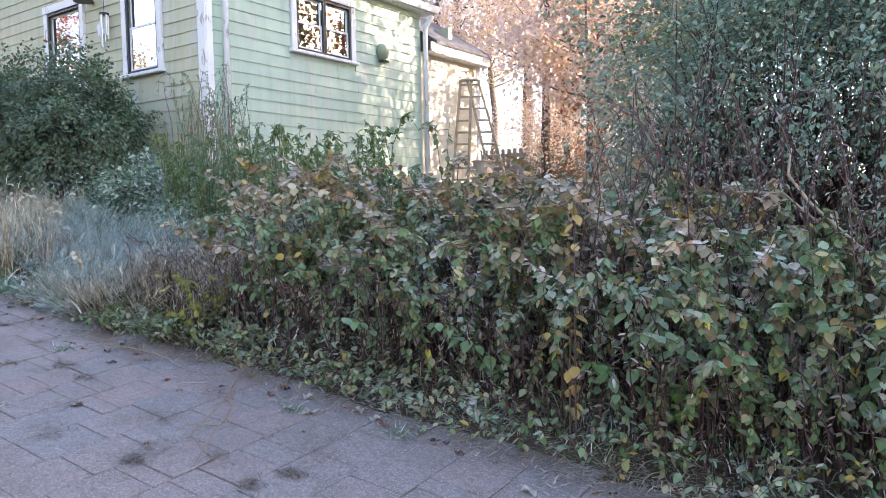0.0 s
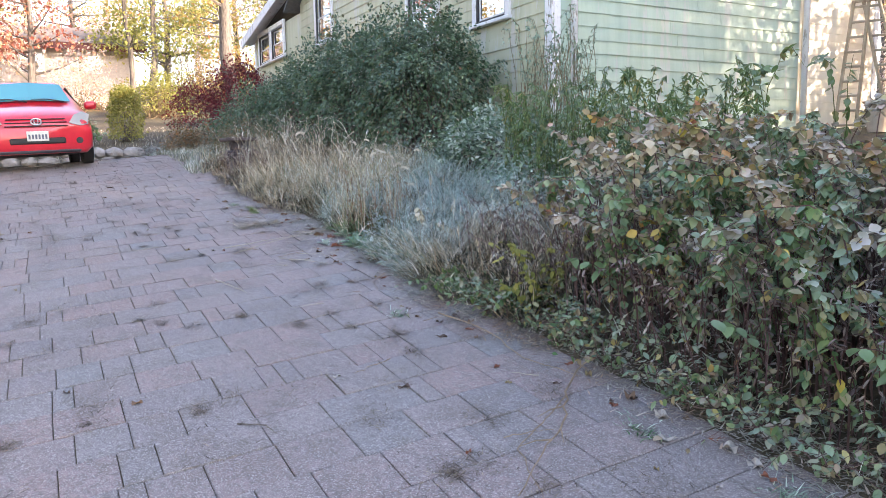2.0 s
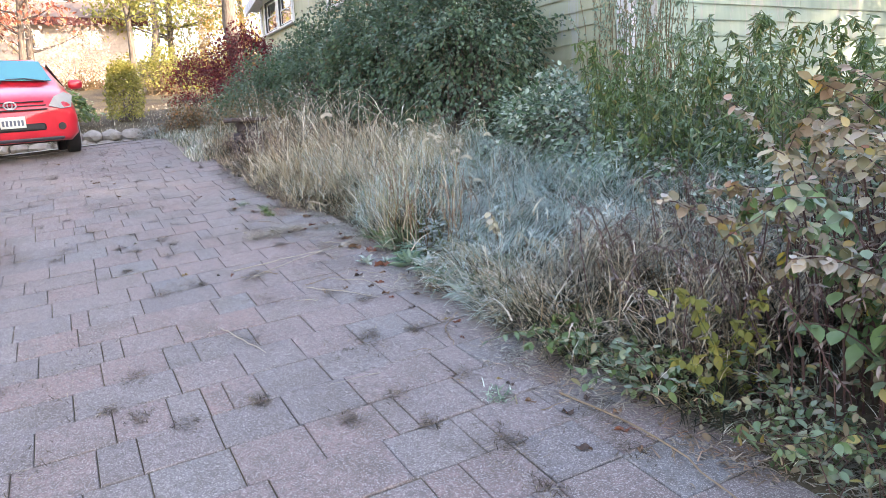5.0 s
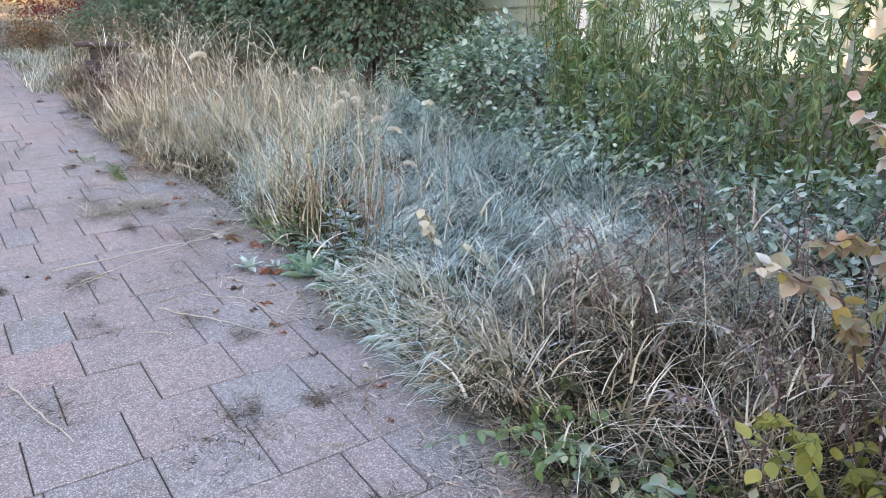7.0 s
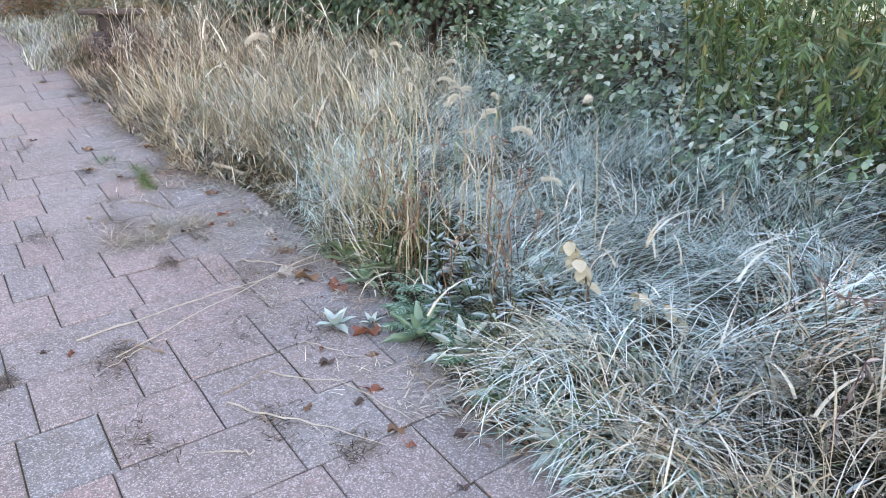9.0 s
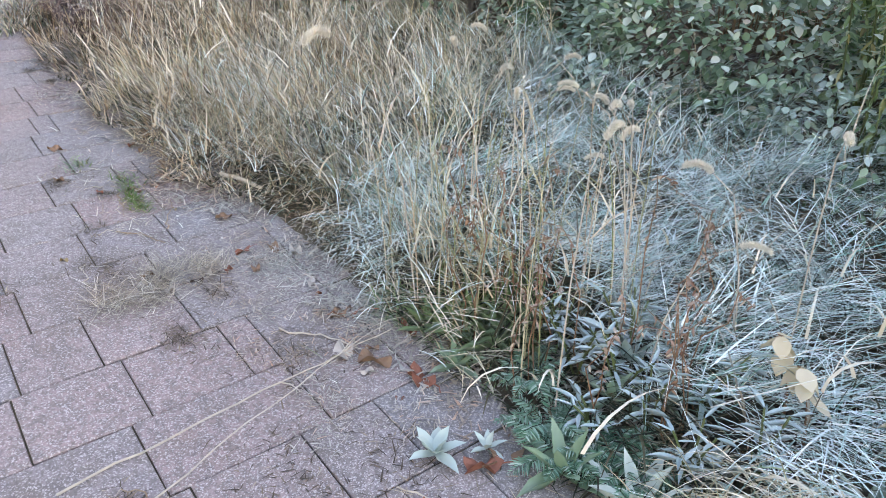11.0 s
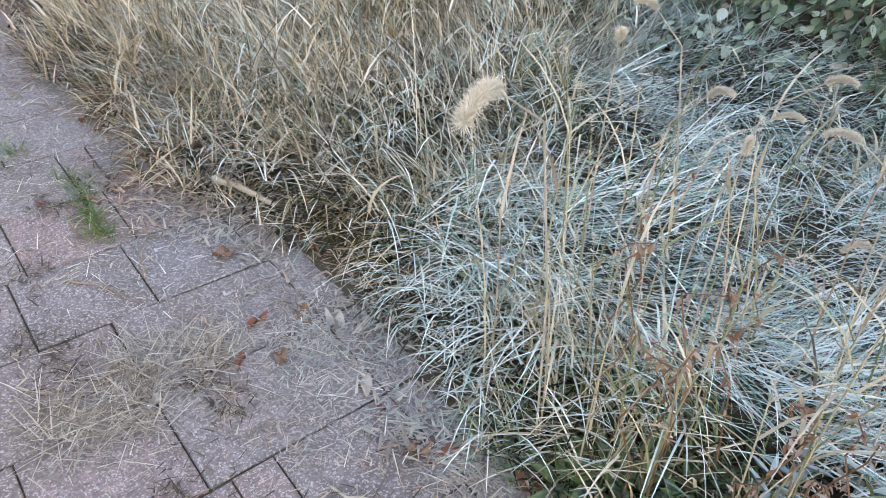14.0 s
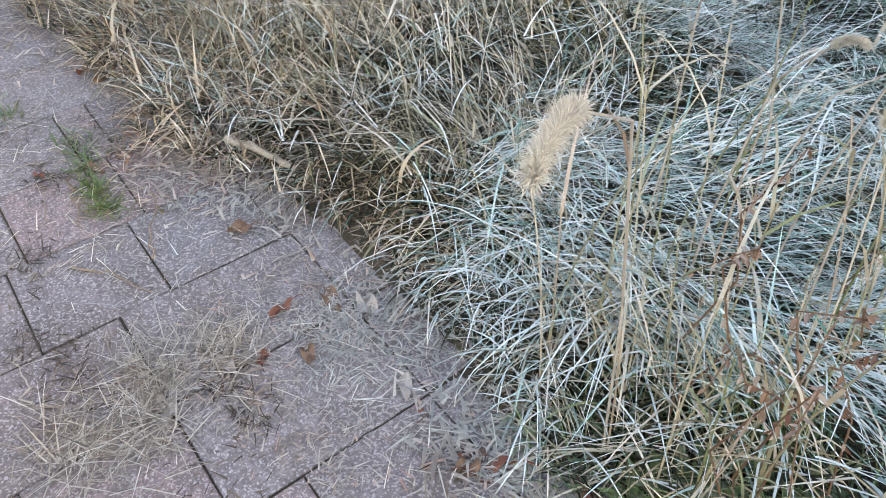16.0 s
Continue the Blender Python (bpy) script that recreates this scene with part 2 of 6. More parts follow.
def np_mesh(name, verts, polys, mat, parent=None, label="", smooth=False):
    """A mesh object from an array of places and a list of index arrays, in world metres."""
    verts = np.asarray(verts, dtype=np.float64).reshape(-1, 3)
    me = bpy.data.meshes.new(name)
    off = np.array(parent.matrix_world.translation if parent and parent.parent else (parent.location if parent else (0, 0, 0)))
    if parent is not None and parent.parent is not None:
        off = np.array(parent.parent.location) + np.array(parent.location)
    verts = verts - off
    me.vertices.add(len(verts))
    me.vertices.foreach_set("co", verts.ravel())
    loops = np.concatenate([p.ravel() for p in polys])
    sizes = np.concatenate([np.full(len(p), p.shape[1]) for p in polys])
    starts = np.concatenate([[0], np.cumsum(sizes)[:-1]])
    me.loops.add(len(loops))
    me.loops.foreach_set("vertex_index", loops.astype(np.int32))
    me.polygons.add(len(sizes))
    me.polygons.foreach_set("loop_start", starts.astype(np.int32))
    me.update(calc_edges=True)
    me.validate()
    me.polygons.foreach_set("use_smooth", np.full(len(me.polygons), smooth))
    me.materials.append(mat)
    ob = new(name, me)
    if parent is not None:
        ob.parent = parent
    if label:
        ob["label"] = label
    return ob


def part(name, bm, mat, parent=None, label="", smooth=False):
    """Links a bmesh, given in its parent's space, as one mesh object."""
    me = bpy.data.meshes.new(name)
    bmesh.ops.recalc_face_normals(bm, faces=bm.faces)
    bm.to_mesh(me)
    bm.free()
    if smooth:
        for p in me.polygons:
            p.use_smooth = True
    me.materials.append(mat)
    ob = new(name, me)
    if parent is not None:
        ob.parent = parent
    if label:
        ob["label"] = label
    return ob


def add_box(bm, x0, x1, y0, y1, z0, z1, bevel=0.0, m=None):
    r = bmesh.ops.create_cube(bm, size=1)
    vs = r["verts"]
    for v in vs:
        v.co = Vector((x0 + (v.co.x + 0.5) * (x1 - x0), y0 + (v.co.y + 0.5) * (y1 - y0), z0 + (v.co.z + 0.5) * (z1 - z0)))
    if bevel:
        es = list({e for v in vs for e in v.link_edges})
        out = bmesh.ops.bevel(bm, geom=es, offset=bevel, segments=1, affect="EDGES")
        vs = list({v for f in out["faces"] for v in f.verts} | {v for v in vs if v.is_valid})
    if m is not None:
        bmesh.ops.transform(bm, matrix=m, verts=vs)
    return vs


def box(x0, x1, y0, y1, z0, z1, bevel=0.004):
    bm = bmesh.new()
    add_box(bm, x0, x1, y0, y1, z0, z1, bevel)
    return bm


def add_tube(bm, pts, radii, sides=8, caps=True):
    """A tube along points with a radius at each."""
    rings = []
    n = len(pts)
    pts = [Vector(p) for p in pts]
    for i, p in enumerate(pts):
        d = (pts[min(i + 1, n - 1)] - pts[max(i - 1, 0)]).normalized()
        a = d.orthogonal().normalized() if i == 0 else (a - d * a.dot(d)).normalized()
        b = d.cross(a)
        r = radii[i] if hasattr(radii, "__len__") else radii
        rings.append([bm.verts.new(p + (a * math.cos(k * 2 * math.pi / sides) + b * math.sin(k * 2 * math.pi / sides)) * r) for k in range(sides)])
    for r0, r1 in zip(rings, rings[1:]):
        for k in range(sides):
            bm.faces.new((r0[k], r0[(k + 1) % sides], r1[(k + 1) % sides], r1[k]))
    if caps:
        bm.faces.new(rings[0][::-1])
        bm.faces.new(rings[-1])


def tube(pts, radii, sides=8):
    bm = bmesh.new()
    add_tube(bm, pts, radii, sides)
    return bm


def unit(v):
    return v / np.maximum(np.linalg.norm(v, axis=-1, keepdims=True), 1e-9)


def blade_arrays(p, az, height, lean, bend, width, seg=4):
    """Curved tapering blades: places (n,3), azimuth, length, first lean and bend in radians, width."""
    n = len(p)
    h = np.stack([np.cos(az), np.sin(az), np.zeros(n)], 1)
    s = np.stack([-np.sin(az), np.cos(az), np.zeros(n)], 1)
    tw = rng.uniform(-0.8, 0.8, n)[:, None]
    s = s * np.cos(tw) + h * np.sin(tw)
    pos = p.copy()
    vs = []
    for k in range(seg + 1):
        t = k / seg
        w = (width * (1 - 0.92 * t ** 1.6) * 0.5)[:, None]
        vs += [pos - s * w, pos + s * w]
        th = (lean + bend * (t + 0.5 / seg))[:, None]
        pos = pos + (h * np.sin(th) + np.array([0, 0, 1.0]) * np.cos(th)) * (height / seg)[:, None]
    v = np.stack(vs, 1)
    m = v.shape[1]
    base = (np.arange(n) * m)[:, None]
    f = np.concatenate([base + np.array([2 * k, 2 * k + 1, 2 * k + 3, 2 * k + 2]) for k in range(seg)])
    return v.reshape(-1, 3), f


LEAF_T = np.array([[0, 0, 0], [0.13, 0.28, 0.02], [0.40, 0.47, 0.01], [0.70, 0.35, -0.02], [1.0, 0, -0.12], [0.70, -0.35, -0.02], [0.40, -0.47, 0.01], [0.13, -0.28, 0.02], [0.40, 0, -0.09], [0.70, 0, -0.09]])
LEAF_Q = ((0, 1, 2, 8), (8, 2, 3, 9), (0, 8, 6, 7), (8, 9, 5, 6))
LEAF_R = ((9, 3, 4), (9, 4, 5))
FAR_T = np.array([[0, 0, 0], [0.5, 0.45, 0.04], [1.0, 0, -0.10], [0.5, -0.45, 0.04]])


def leaf_arrays(p, axis, up, length, width, far=False):
    """Folded pointed leaves: base, axis, rough normal, length and width; far ones are bent lozenges."""
    n = len(p)
    axis = unit(axis)
    side = unit(np.cross(up, axis))
    nor = np.cross(axis, side)
    L, W = np.broadcast_to(length, n)[:, None], np.broadcast_to(width, n)[:, None]
    curl = rng.uniform(0.3, 2.2, n)[:, None]
    shape = FAR_T if far else LEAF_T
    v = np.stack([p + axis * L * t[0] + side * W * t[1] + nor * L * t[2] * curl for t in shape], 1)
    base = (np.arange(n) * len(shape))[:, None]
    if far:
        return v.reshape(-1, 3), np.concatenate([base + np.array([0, 1, 3])]), np.concatenate([base + np.array([1, 2, 3])])
    q = np.concatenate([base + np.array(k) for k in LEAF_Q])
    tr = np.concatenate([base + np.array(k) for k in LEAF_R])
    return v.reshape(-1, 3), q, tr


def thread_arrays(paths, r0, r1):
    """Three-sided stems along paths (n, k, 3)."""
    n, k, _ = paths.shape
    d = unit(np.gradient(paths, axis=1))
    ref = np.array([0.31, 0.73, 0.61])
    a = unit(np.cross(d, ref))
    b = np.cross(d, a)
    t = np.linspace(0, 1, k)[None, :, None]
    r = np.broadcast_to(r0, n)[:, None, None] * (1 - t) + np.broadcast_to(r1, n)[:, None, None] * t
    ring = np.stack([paths + (a * math.cos(q) + b * math.sin(q)) * r for q in (0, 2.094, 4.189)], 2)
    v = ring.reshape(n, k * 3, 3)
    base = (np.arange(n) * k * 3)[:, None]
    f = np.concatenate([base + np.array([3 * i + j, 3 * i + (j + 1) % 3, 3 * i + 3 + (j + 1) % 3, 3 * i + 3 + j]) for i in range(k - 1) for j in range(3)])
    return v.reshape(-1, 3), f


def joined(*sets):
    """Joins (verts, faces...) sets into one."""
    vs, fs, o = [], [], 0
    for v, *f in sets:
        vs.append(v)
        fs += [g + o for g in f]
        o += len(v)
    return np.concatenate(vs), fs


def rand_dir(n):
    return unit(rng.normal(size=(n, 3)))


# ---- the lie of the land ----
COURSE_STEP = 0.309
EDGE_Y = 3.08
LAND = (0.0324, -0.0739, 0.00224, 0.0764)


def edge(x):
    """Where the planting begins beside the paving."""
    e = np.interp(x, [-18, -13, -11, -9.4, -8.8, -8.0, -7.3, -6.6, -5.4, -4.3, -3.0, 0, 3], [2.5, 2.72, 2.74, 2.80, 3.03, 3.08, 2.98, 2.92, 2.86, 2.98, 3.05, 3.08, 3.1])
    return e + 0.03 * np.sin(x * 5) + 0.02 * np.sin(x * 13)


def smooth01(t):
    t = np.clip(t, 0, 1)
    return t * t * (3 - 2 * t)


def land(x, y):
    """Height of the ground; the drive climbs towards -x and the bank rises beside it."""
    x, y = np.asarray(x, float), np.asarray(y, float)
    xx = np.clip(x, -15.0, 6.0)
    yy = np.clip(y, -3.0, EDGE_Y)
    z = LAND[0] + LAND[1] * xx + LAND[2] * xx ** 2 + LAND[3] * yy
    z = z + 0.2 * np.clip(y - EDGE_Y, 0, 4.0) * (1 - 0.8 * smooth01((-x - 15) / 6)) + 0.03 * np.clip(y - 7, 0, 60)
    return z + 0.125 * np.clip(-x - 23, 0, 60) - 0.02 * np.clip(x - 6, 0, 40)


def at_land(x, y, up=0.0):
    return Vector((x, y, float(land(x, y)) + up))


def ground():
    xs = np.unique(np.concatenate([[-3000, -1000, -400, -200, -120], np.arange(-90, -30, 4), np.arange(-30, 12, 0.3), np.arange(12, 60, 4), [100, 300, 1000, 3000]]))
    ys = np.unique(np.concatenate([[-3000, -1000, -300, -100, -60], np.arange(-40, -4, 3), np.arange(-4, 16, 0.3), np.arange(16, 80, 4), [120, 300, 1000, 3000]]))
    X, Y = np.meshgrid(xs, ys, indexing="ij")
    Z = land(X, Y)
    bumpy = np.array([[noise.noise(Vector((x * 1.3, y * 1.3, 0))) for y in ys] for x in xs]) * 0.05
    paved = (Y < 3.2) & (Y > -1.3) & (X > -18.2)
    Z = np.where(paved, Z - 0.009, Z + bumpy)
    v = np.stack([X, Y, Z], -1).reshape(-1, 3)
    i, j = np.meshgrid(np.arange(len(xs) - 1), np.arange(len(ys) - 1), indexing="ij")
    a = (i * len(ys) + j).ravel()
    q = np.stack([a, a + len(ys), a + len(ys) + 1, a + 1], 1)
    tagged(np_mesh("ground", v, [q], SOIL, smooth=True), "brown soil with leaf litter under the plants", "ground", kind="structure")


ground()

# ---- the house ----
HX, HY, HYB = -8.79, 6.62, 11.75
WALL_TOP = 5.42
HB = 1.55
house = thing("house", (HX, HY, HB), "pale green clapboard house with peeling white trim", "house")


def h_part(name, bm, mat, parent=None, label="", smooth=False):
    """A part given in world metres under the house or one of its parts."""
    base = Vector(house.location)
    bmesh.ops.translate(bm, vec=-base, verts=bm.verts)
    return part(name, bm, mat, parent or house, label, smooth)


def wall_with_holes(axis, at, u0, u1, z0, z1, holes, thick, sign):
    """A wall in the plane axis = at, as boxes round the openings (u0, u1, z0, z1)."""
    bm = bmesh.new()
    us = sorted({u0, u1, *[h[0] for h in holes], *[h[1] for h in holes]})
    for a, b in zip(us, us[1:]):
        zs = [(z0, z1)]
        for h in holes:
            if h[0] <= a and h[1] >= b:
                zs = [s for q in zs for s in ((q[0], min(q[1], h[2])), (max(q[0], h[3]), q[1])) if s[1] - s[0] > 1e-3]
        for q in zs:
            if axis == "x":
                add_box(bm, min(at, at - sign * thick), max(at, at - sign * thick), a, b, *q)
            else:
                add_box(bm, a, b, min(at, at - sign * thick), max(at, at - sign * thick), *q)
    bmesh.ops.remove_doubles(bm, verts=bm.verts, dist=0.0005)
    return bm


SIDE_WIN = (8.38, 9.68, 4.16, 5.08)
FRONT_WINS = [(-10.72, -9.90, 3.74, 5.15), (-13.14, -12.06, 3.6, 5.06), (-18.3, -17.25, 4.5, 5.7)]
WING_WINS = [(-23.7, -22.55, 4.62, 5.45), (-22.3, -21.15, 4.62, 5.45)]
FX1 = -19.6
h_part("wall", wall_with_holes("x", HX - 0.02, HY + 0.001, HYB, HB - 0.4, WALL_TOP, [SIDE_WIN], 0.16, 1), SIDING)
h_part("wall", wall_with_holes("y", HY + 0.02, FX1, HX - 0.021, HB - 0.4, 5.9, FRONT_WINS, 0.16, -1), SIDING_B)
h_part("wall", wall_with_holes("y", HY + 0.05, -24.4, FX1 - 0.002, HB - 0.4, 5.52, WING_WINS, 0.16, -1), SIDING_B)
h_part("wall", box(-24.4, -24.24, HY + 0.22, 13.0, HB - 0.4, 5.5), SIDING_B)
h_part("wall", box(-24.2, HX - 0.2, 13.0, 13.15, HB - 0.4, 5.4), SIDING_B)
# added panels behind the windows; the room's darkness is painted into their colour
inner = plain_mat("painted_room_dark", (0.05, 0.045, 0.04), 0.9)
h_part("room_lining", box(-9.9, -9.85, 7.4, 11.4, 2.6, 5.3), inner, label="added near-black panel standing in for the room's darkness")
h_part("room_lining", box(-19.0, -9.95, 7.6, 7.65, 2.6, 5.8), inner, label="added near-black panel standing in for the room's darkness")

PITCH = 0.182


def board(axis, u0, u1, z, lean=0.016, h=PITCH):
    """One clapboard, thicker at its lower edge."""
    bm = bmesh.new()
    t0, t1 = 0.004 + lean, 0.004
    prof = [(0.0, z), (t0, z), (t0, z + 0.006), (t1, z + h + 0.012), (0.0, z + h + 0.012)]
    ends = []
    for u in (u0, u1):
        ends.append([bm.verts.new((HX - 0.02 + o, u, q) if axis == "x" else (u, HY + 0.02 - o, q)) for o, q in prof])
    n = len(prof)
    for i in range(n):
        bm.faces.new((ends[0][i], ends[0][(i + 1) % n], ends[1][(i + 1) % n], ends[1][i]))
    bm.faces.new(ends[0][::-1])
    bm.faces.new(ends[1])
    return bm


def clad(axis, u0, u1, zs, holes, mat, pad=0.12):
    for z in zs:
        spans = [(u0, u1)]
        for h in holes:
            if z + PITCH > h[2] - pad and z < h[3] + pad:
                spans = [s for q in spans for s in ((q[0], min(q[1], h[0] - pad)), (max(q[0], h[1] + pad), q[1])) if s[1] - s[0] > 0.02]
        for q in spans:
            cut, ends = q[0], []
            while q[1] - cut > 3.4:
                nxt = cut + rng.uniform(2.0, 3.2)
                ends.append((cut, nxt - 0.003))
                cut = nxt
            ends.append((cut, q[1]))
            for a, b in ends:
                h_part("clapboard", board(axis, a, b, z + rng.normal(0, 0.002)), mat)


clad("x", HY + 0.13, HYB - 0.05, np.arange(2.0, WALL_TOP - 0.14, PITCH), [SIDE_WIN], SIDING)
clad("y", FX1 + 0.02, HX - 0.15, np.arange(2.0, 5.75, PITCH), FRONT_WINS, SIDING_B)

# corner boards, downspouts, gutter, eaves and roof
h_part("corner_board", box(HX - 0.15, HX + 0.014, HY - 0.012, HY + 0.018, 1.9, 5.5), WHITE)
h_part("corner_board", box(HX - 0.018, HX + 0.016, HY + 0.02, HY + 0.13, 1.9, WALL_TOP), WHITE)


def downspout(y, z0, z1, r=0.045):
    bm = bmesh.new()
    x = HX + 0.07
    add_tube(bm, [(x, y, z0), (x, y, z1 - 0.3), (x + 0.02, y, z1 - 0.15), (x + 0.18, y, z1 + 0.02)], r, 10)
    h_part("downspout", bm, WHITE, label="white metal downspout", smooth=True)


downspout(HY + 0.32, 2.0, 5.25)
downspout(HYB + 0.05, 2.0, 5.3, 0.05)
bm = bmesh.new()
prof = [(0.02, 0.12), (0.02, 0.0), (0.10, 0.0), (0.13, 0.07), (0.15, 0.12), (0.14, 0.12), (0.115, 0.06), (0.095, 0.015), (0.03, 0.015), (0.03, 0.12)]
ends = [[bm.verts.new((HX + 0.16 + o, y, WALL_TOP - 0.02 + z)) for o, z in prof] for y in (HY - 0.35, HYB + 0.25)]
for i in range(len(prof)):
    bm.faces.new((ends[0][i], ends[0][(i + 1) % len(prof)], ends[1][(i + 1) % len(prof)], ends[1][i]))
bm.faces.new(ends[0])
bm.faces.new(ends[1])
h_part("gutter", bm, WHITE, label="white metal gutter under the roof edge")
h_part("soffit", box(HX - 0.1, HX + 0.17, HY - 0.3, HYB + 0.2, WALL_TOP - 0.03, WALL_TOP + 0.01), WHITE)
h_part("fascia", box(HX + 0.15, HX + 0.178, HY - 0.3, HYB + 0.2, WALL_TOP + 0.012, WALL_TOP + 0.14), WHITE)


def slab(pts, thick):
    """A thick sheet with the outline pts."""
    bm = bmesh.new()
    a = [bm.verts.new(p) for p in pts]
    b = [bm.verts.new((p[0], p[1], p[2] - thick)) for p in pts]
    n = len(pts)
    bm.faces.new(a)
    bm.faces.new(b[::-1])
    for i in range(n):
        bm.faces.new((a[i], b[i], b[(i + 1) % n], a[(i + 1) % n]))
    return bm


RX = (HX + FX1) / 2
RZ = WALL_TOP + 0.15 + (HX + 0.2 - RX) * 0.62
E0, E1 = HY - 0.35, HYB + 0.25
h_part("roof", slab([(HX + 0.2, E0, WALL_TOP + 0.16), (HX + 0.2, E1, WALL_TOP + 0.16), (RX, E1, RZ), (RX, E0, RZ)], 0.06), SHINGLE, label="grey shingle roof")
h_part("roof", slab([(RX - 0.002, E0, RZ), (RX - 0.002, E1, RZ), (FX1 - 0.25, E1, WALL_TOP + 0.16), (FX1 - 0.25, E0, WALL_TOP + 0.16)], 0.06), SHINGLE, label="grey shingle roof")
bm = bmesh.new()
g = [(FX1 + 0.02, 5.9), (HX - 0.9, 5.9), (RX, RZ - 0.2)]
for y in (HY + 0.02, HY + 0.16):
    f = bm.faces.new([bm.verts.new((x, y, z)) for x, z in g])
bmesh.ops.bridge_loops(bm, edges=bm.edges[:])
h_part("gable", bm, SIDING_B)
h_part("wing_roof", slab([(-24.75, HY - 0.3, 5.5), (FX1 - 0.3, HY - 0.3, 6.35), (FX1 - 0.3, 13.3, 6.35), (-24.75, 13.3, 5.5)], 0.1), SHINGLE)
h_part("soffit", slab([(-24.72, HY - 0.26, 5.395), (FX1 - 0.32, HY - 0.26, 6.245), (FX1 - 0.32, HY + 0.04, 6.245), (-24.72, HY + 0.04, 5.395)], 0.02), WHITE)
bm = slab([(-24.8, HY - 0.32, 5.52), (FX1 - 0.28, HY - 0.32, 6.39), (FX1 - 0.28, HY - 0.27, 6.39), (-24.8, HY - 0.27, 5.52)], 0.26)
h_part("rake_board", bm, WHITE)
h_part("corner_board", box(-24.44, -24.28, HY + 0.02, HY + 0.047, 2.0, 5.4), WHITE)


def window(axis, u0, u1, z0, z1, pairs=1, casing=0.11, sill_out=0.07):
    """A double-hung window: casing, dark storm frame, sashes, panes and sill."""
    at = HX if axis == "x" else HY
    sg = 1 if axis == "x" else -1

    def b(a0, a1, q0, q1, o0, o1, bevel=0.004):
        lo, hi = sorted((at + sg * o0, at + sg * o1))
        return box(lo, hi, a0, a1, q0, q1, bevel) if axis == "x" else box(a0, a1, lo, hi, q0, q1, bevel)

    mid = ((u0 + u1) / 2, at) if axis == "y" else (at, (u0 + u1) / 2)
    win = new("window")
    win.parent = house
    win.empty_display_size = 0.1
    win["label"] = "double-hung window with flaking white casing and dark sash"

    def wp(name, bmx, mat, label=""):
        return h_part(name, bmx, mat, win, label)

    c = casing
    wp("casing", b(u0 - c, u0 + 0.002, z0 - 0.002, z1 + 0.01, -0.03, 0.032), WHITE)
    wp("casing", b(u1 - 0.002, u1 + c, z0 - 0.002, z1 + 0.01, -0.03, 0.032), WHITE)
    wp("casing", b(u0 - c - 0.02, u1 + c + 0.02, z1 + 0.012, z1 + 0.14, -0.03, 0.04), WHITE)
    wp("sill", b(u0 - c - 0.04, u1 + c + 0.04, z0 - 0.055, z0 - 0.004, -0.03, sill_out, 0.008), WHITE)
    step = (u1 - u0) / pairs
    for k in range(pairs):
        a, e = u0 + k * step, u0 + (k + 1) * step
        f = 0.04
        for r in ((a, a + f, z0, z1), (e - f, e, z0, z1), (a + f, e - f, z0, z0 + f), (a + f, e - f, z1 - f, z1)):
            wp("storm_frame", b(*r, -0.02, 0.02), BLACKWOOD, "dark painted frame")
        zm = (z0 + z1) / 2
        for q0, q1, o in ((z0 + f, zm + 0.02, -0.035), (zm - 0.015, z1 - f, -0.06)):
            s = 0.035
            for r in ((a + f, a + f + s, q0, q1), (e - f - s, e - f, q0, q1), (a + f + s, e - f - s, q0, q0 + s), (a + f + s, e - f - s, q1 - s, q1)):
                wp("sash", b(*r, o, o + 0.02, 0.003), WHITE)
            wp("pane", b(a + f + s - 0.005, e - f - s + 0.005, q0 + s - 0.005, q1 - s + 0.005, o + 0.006, o + 0.011, 0), GLASS)


window("x", *SIDE_WIN, pairs=2)
for w in FRONT_WINS + WING_WINS:
    window("y", *w)

# the lower wing behind, with its roof
EXB = 13.95
h_part("wing_wall", box(HX - 0.2, HX - 0.06, HYB + 0.002, EXB, HB, 4.68), CREAM, label="cream clapboard wall of the rear wing")
for k, z in enumerate(np.arange(2.4, 4.6, 0.13)):
    bm = bmesh.new()
    add_box(bm, HX - 0.062, HX - 0.046, HYB + 0.12, EXB - 0.1, z, z + 0.125, 0.003)
    h_part("clapboard", bm, CREAM)
h_part("corner_board", box(HX - 0.08, HX - 0.03, EXB - 0.1, EXB + 0.02, HB, 4.68), WHITE)
h_part("soffit", box(HX - 0.07, HX + 0.17, HYB + 0.12, EXB + 0.12, 4.66, 4.69), WHITE)
h_part("fascia", box(HX + 0.14, HX + 0.17, HYB + 0.12, EXB + 0.12, 4.69, 4.86), WHITE)
h_part("roof", slab([(HX + 0.2, HYB + 0.26, 4.90), (HX + 0.2, EXB + 0.18, 4.90), (HX - 3.48, EXB + 0.18, 7.2), (HX - 3.48, HYB + 0.26, 7.2)], 0.06), SHINGLE, label="grey shingle roof of the rear wing")
h_part("wing_wall", box(HX - 6, HX - 0.21, EXB - 0.12, EXB, HB, 4.7), CREAM)

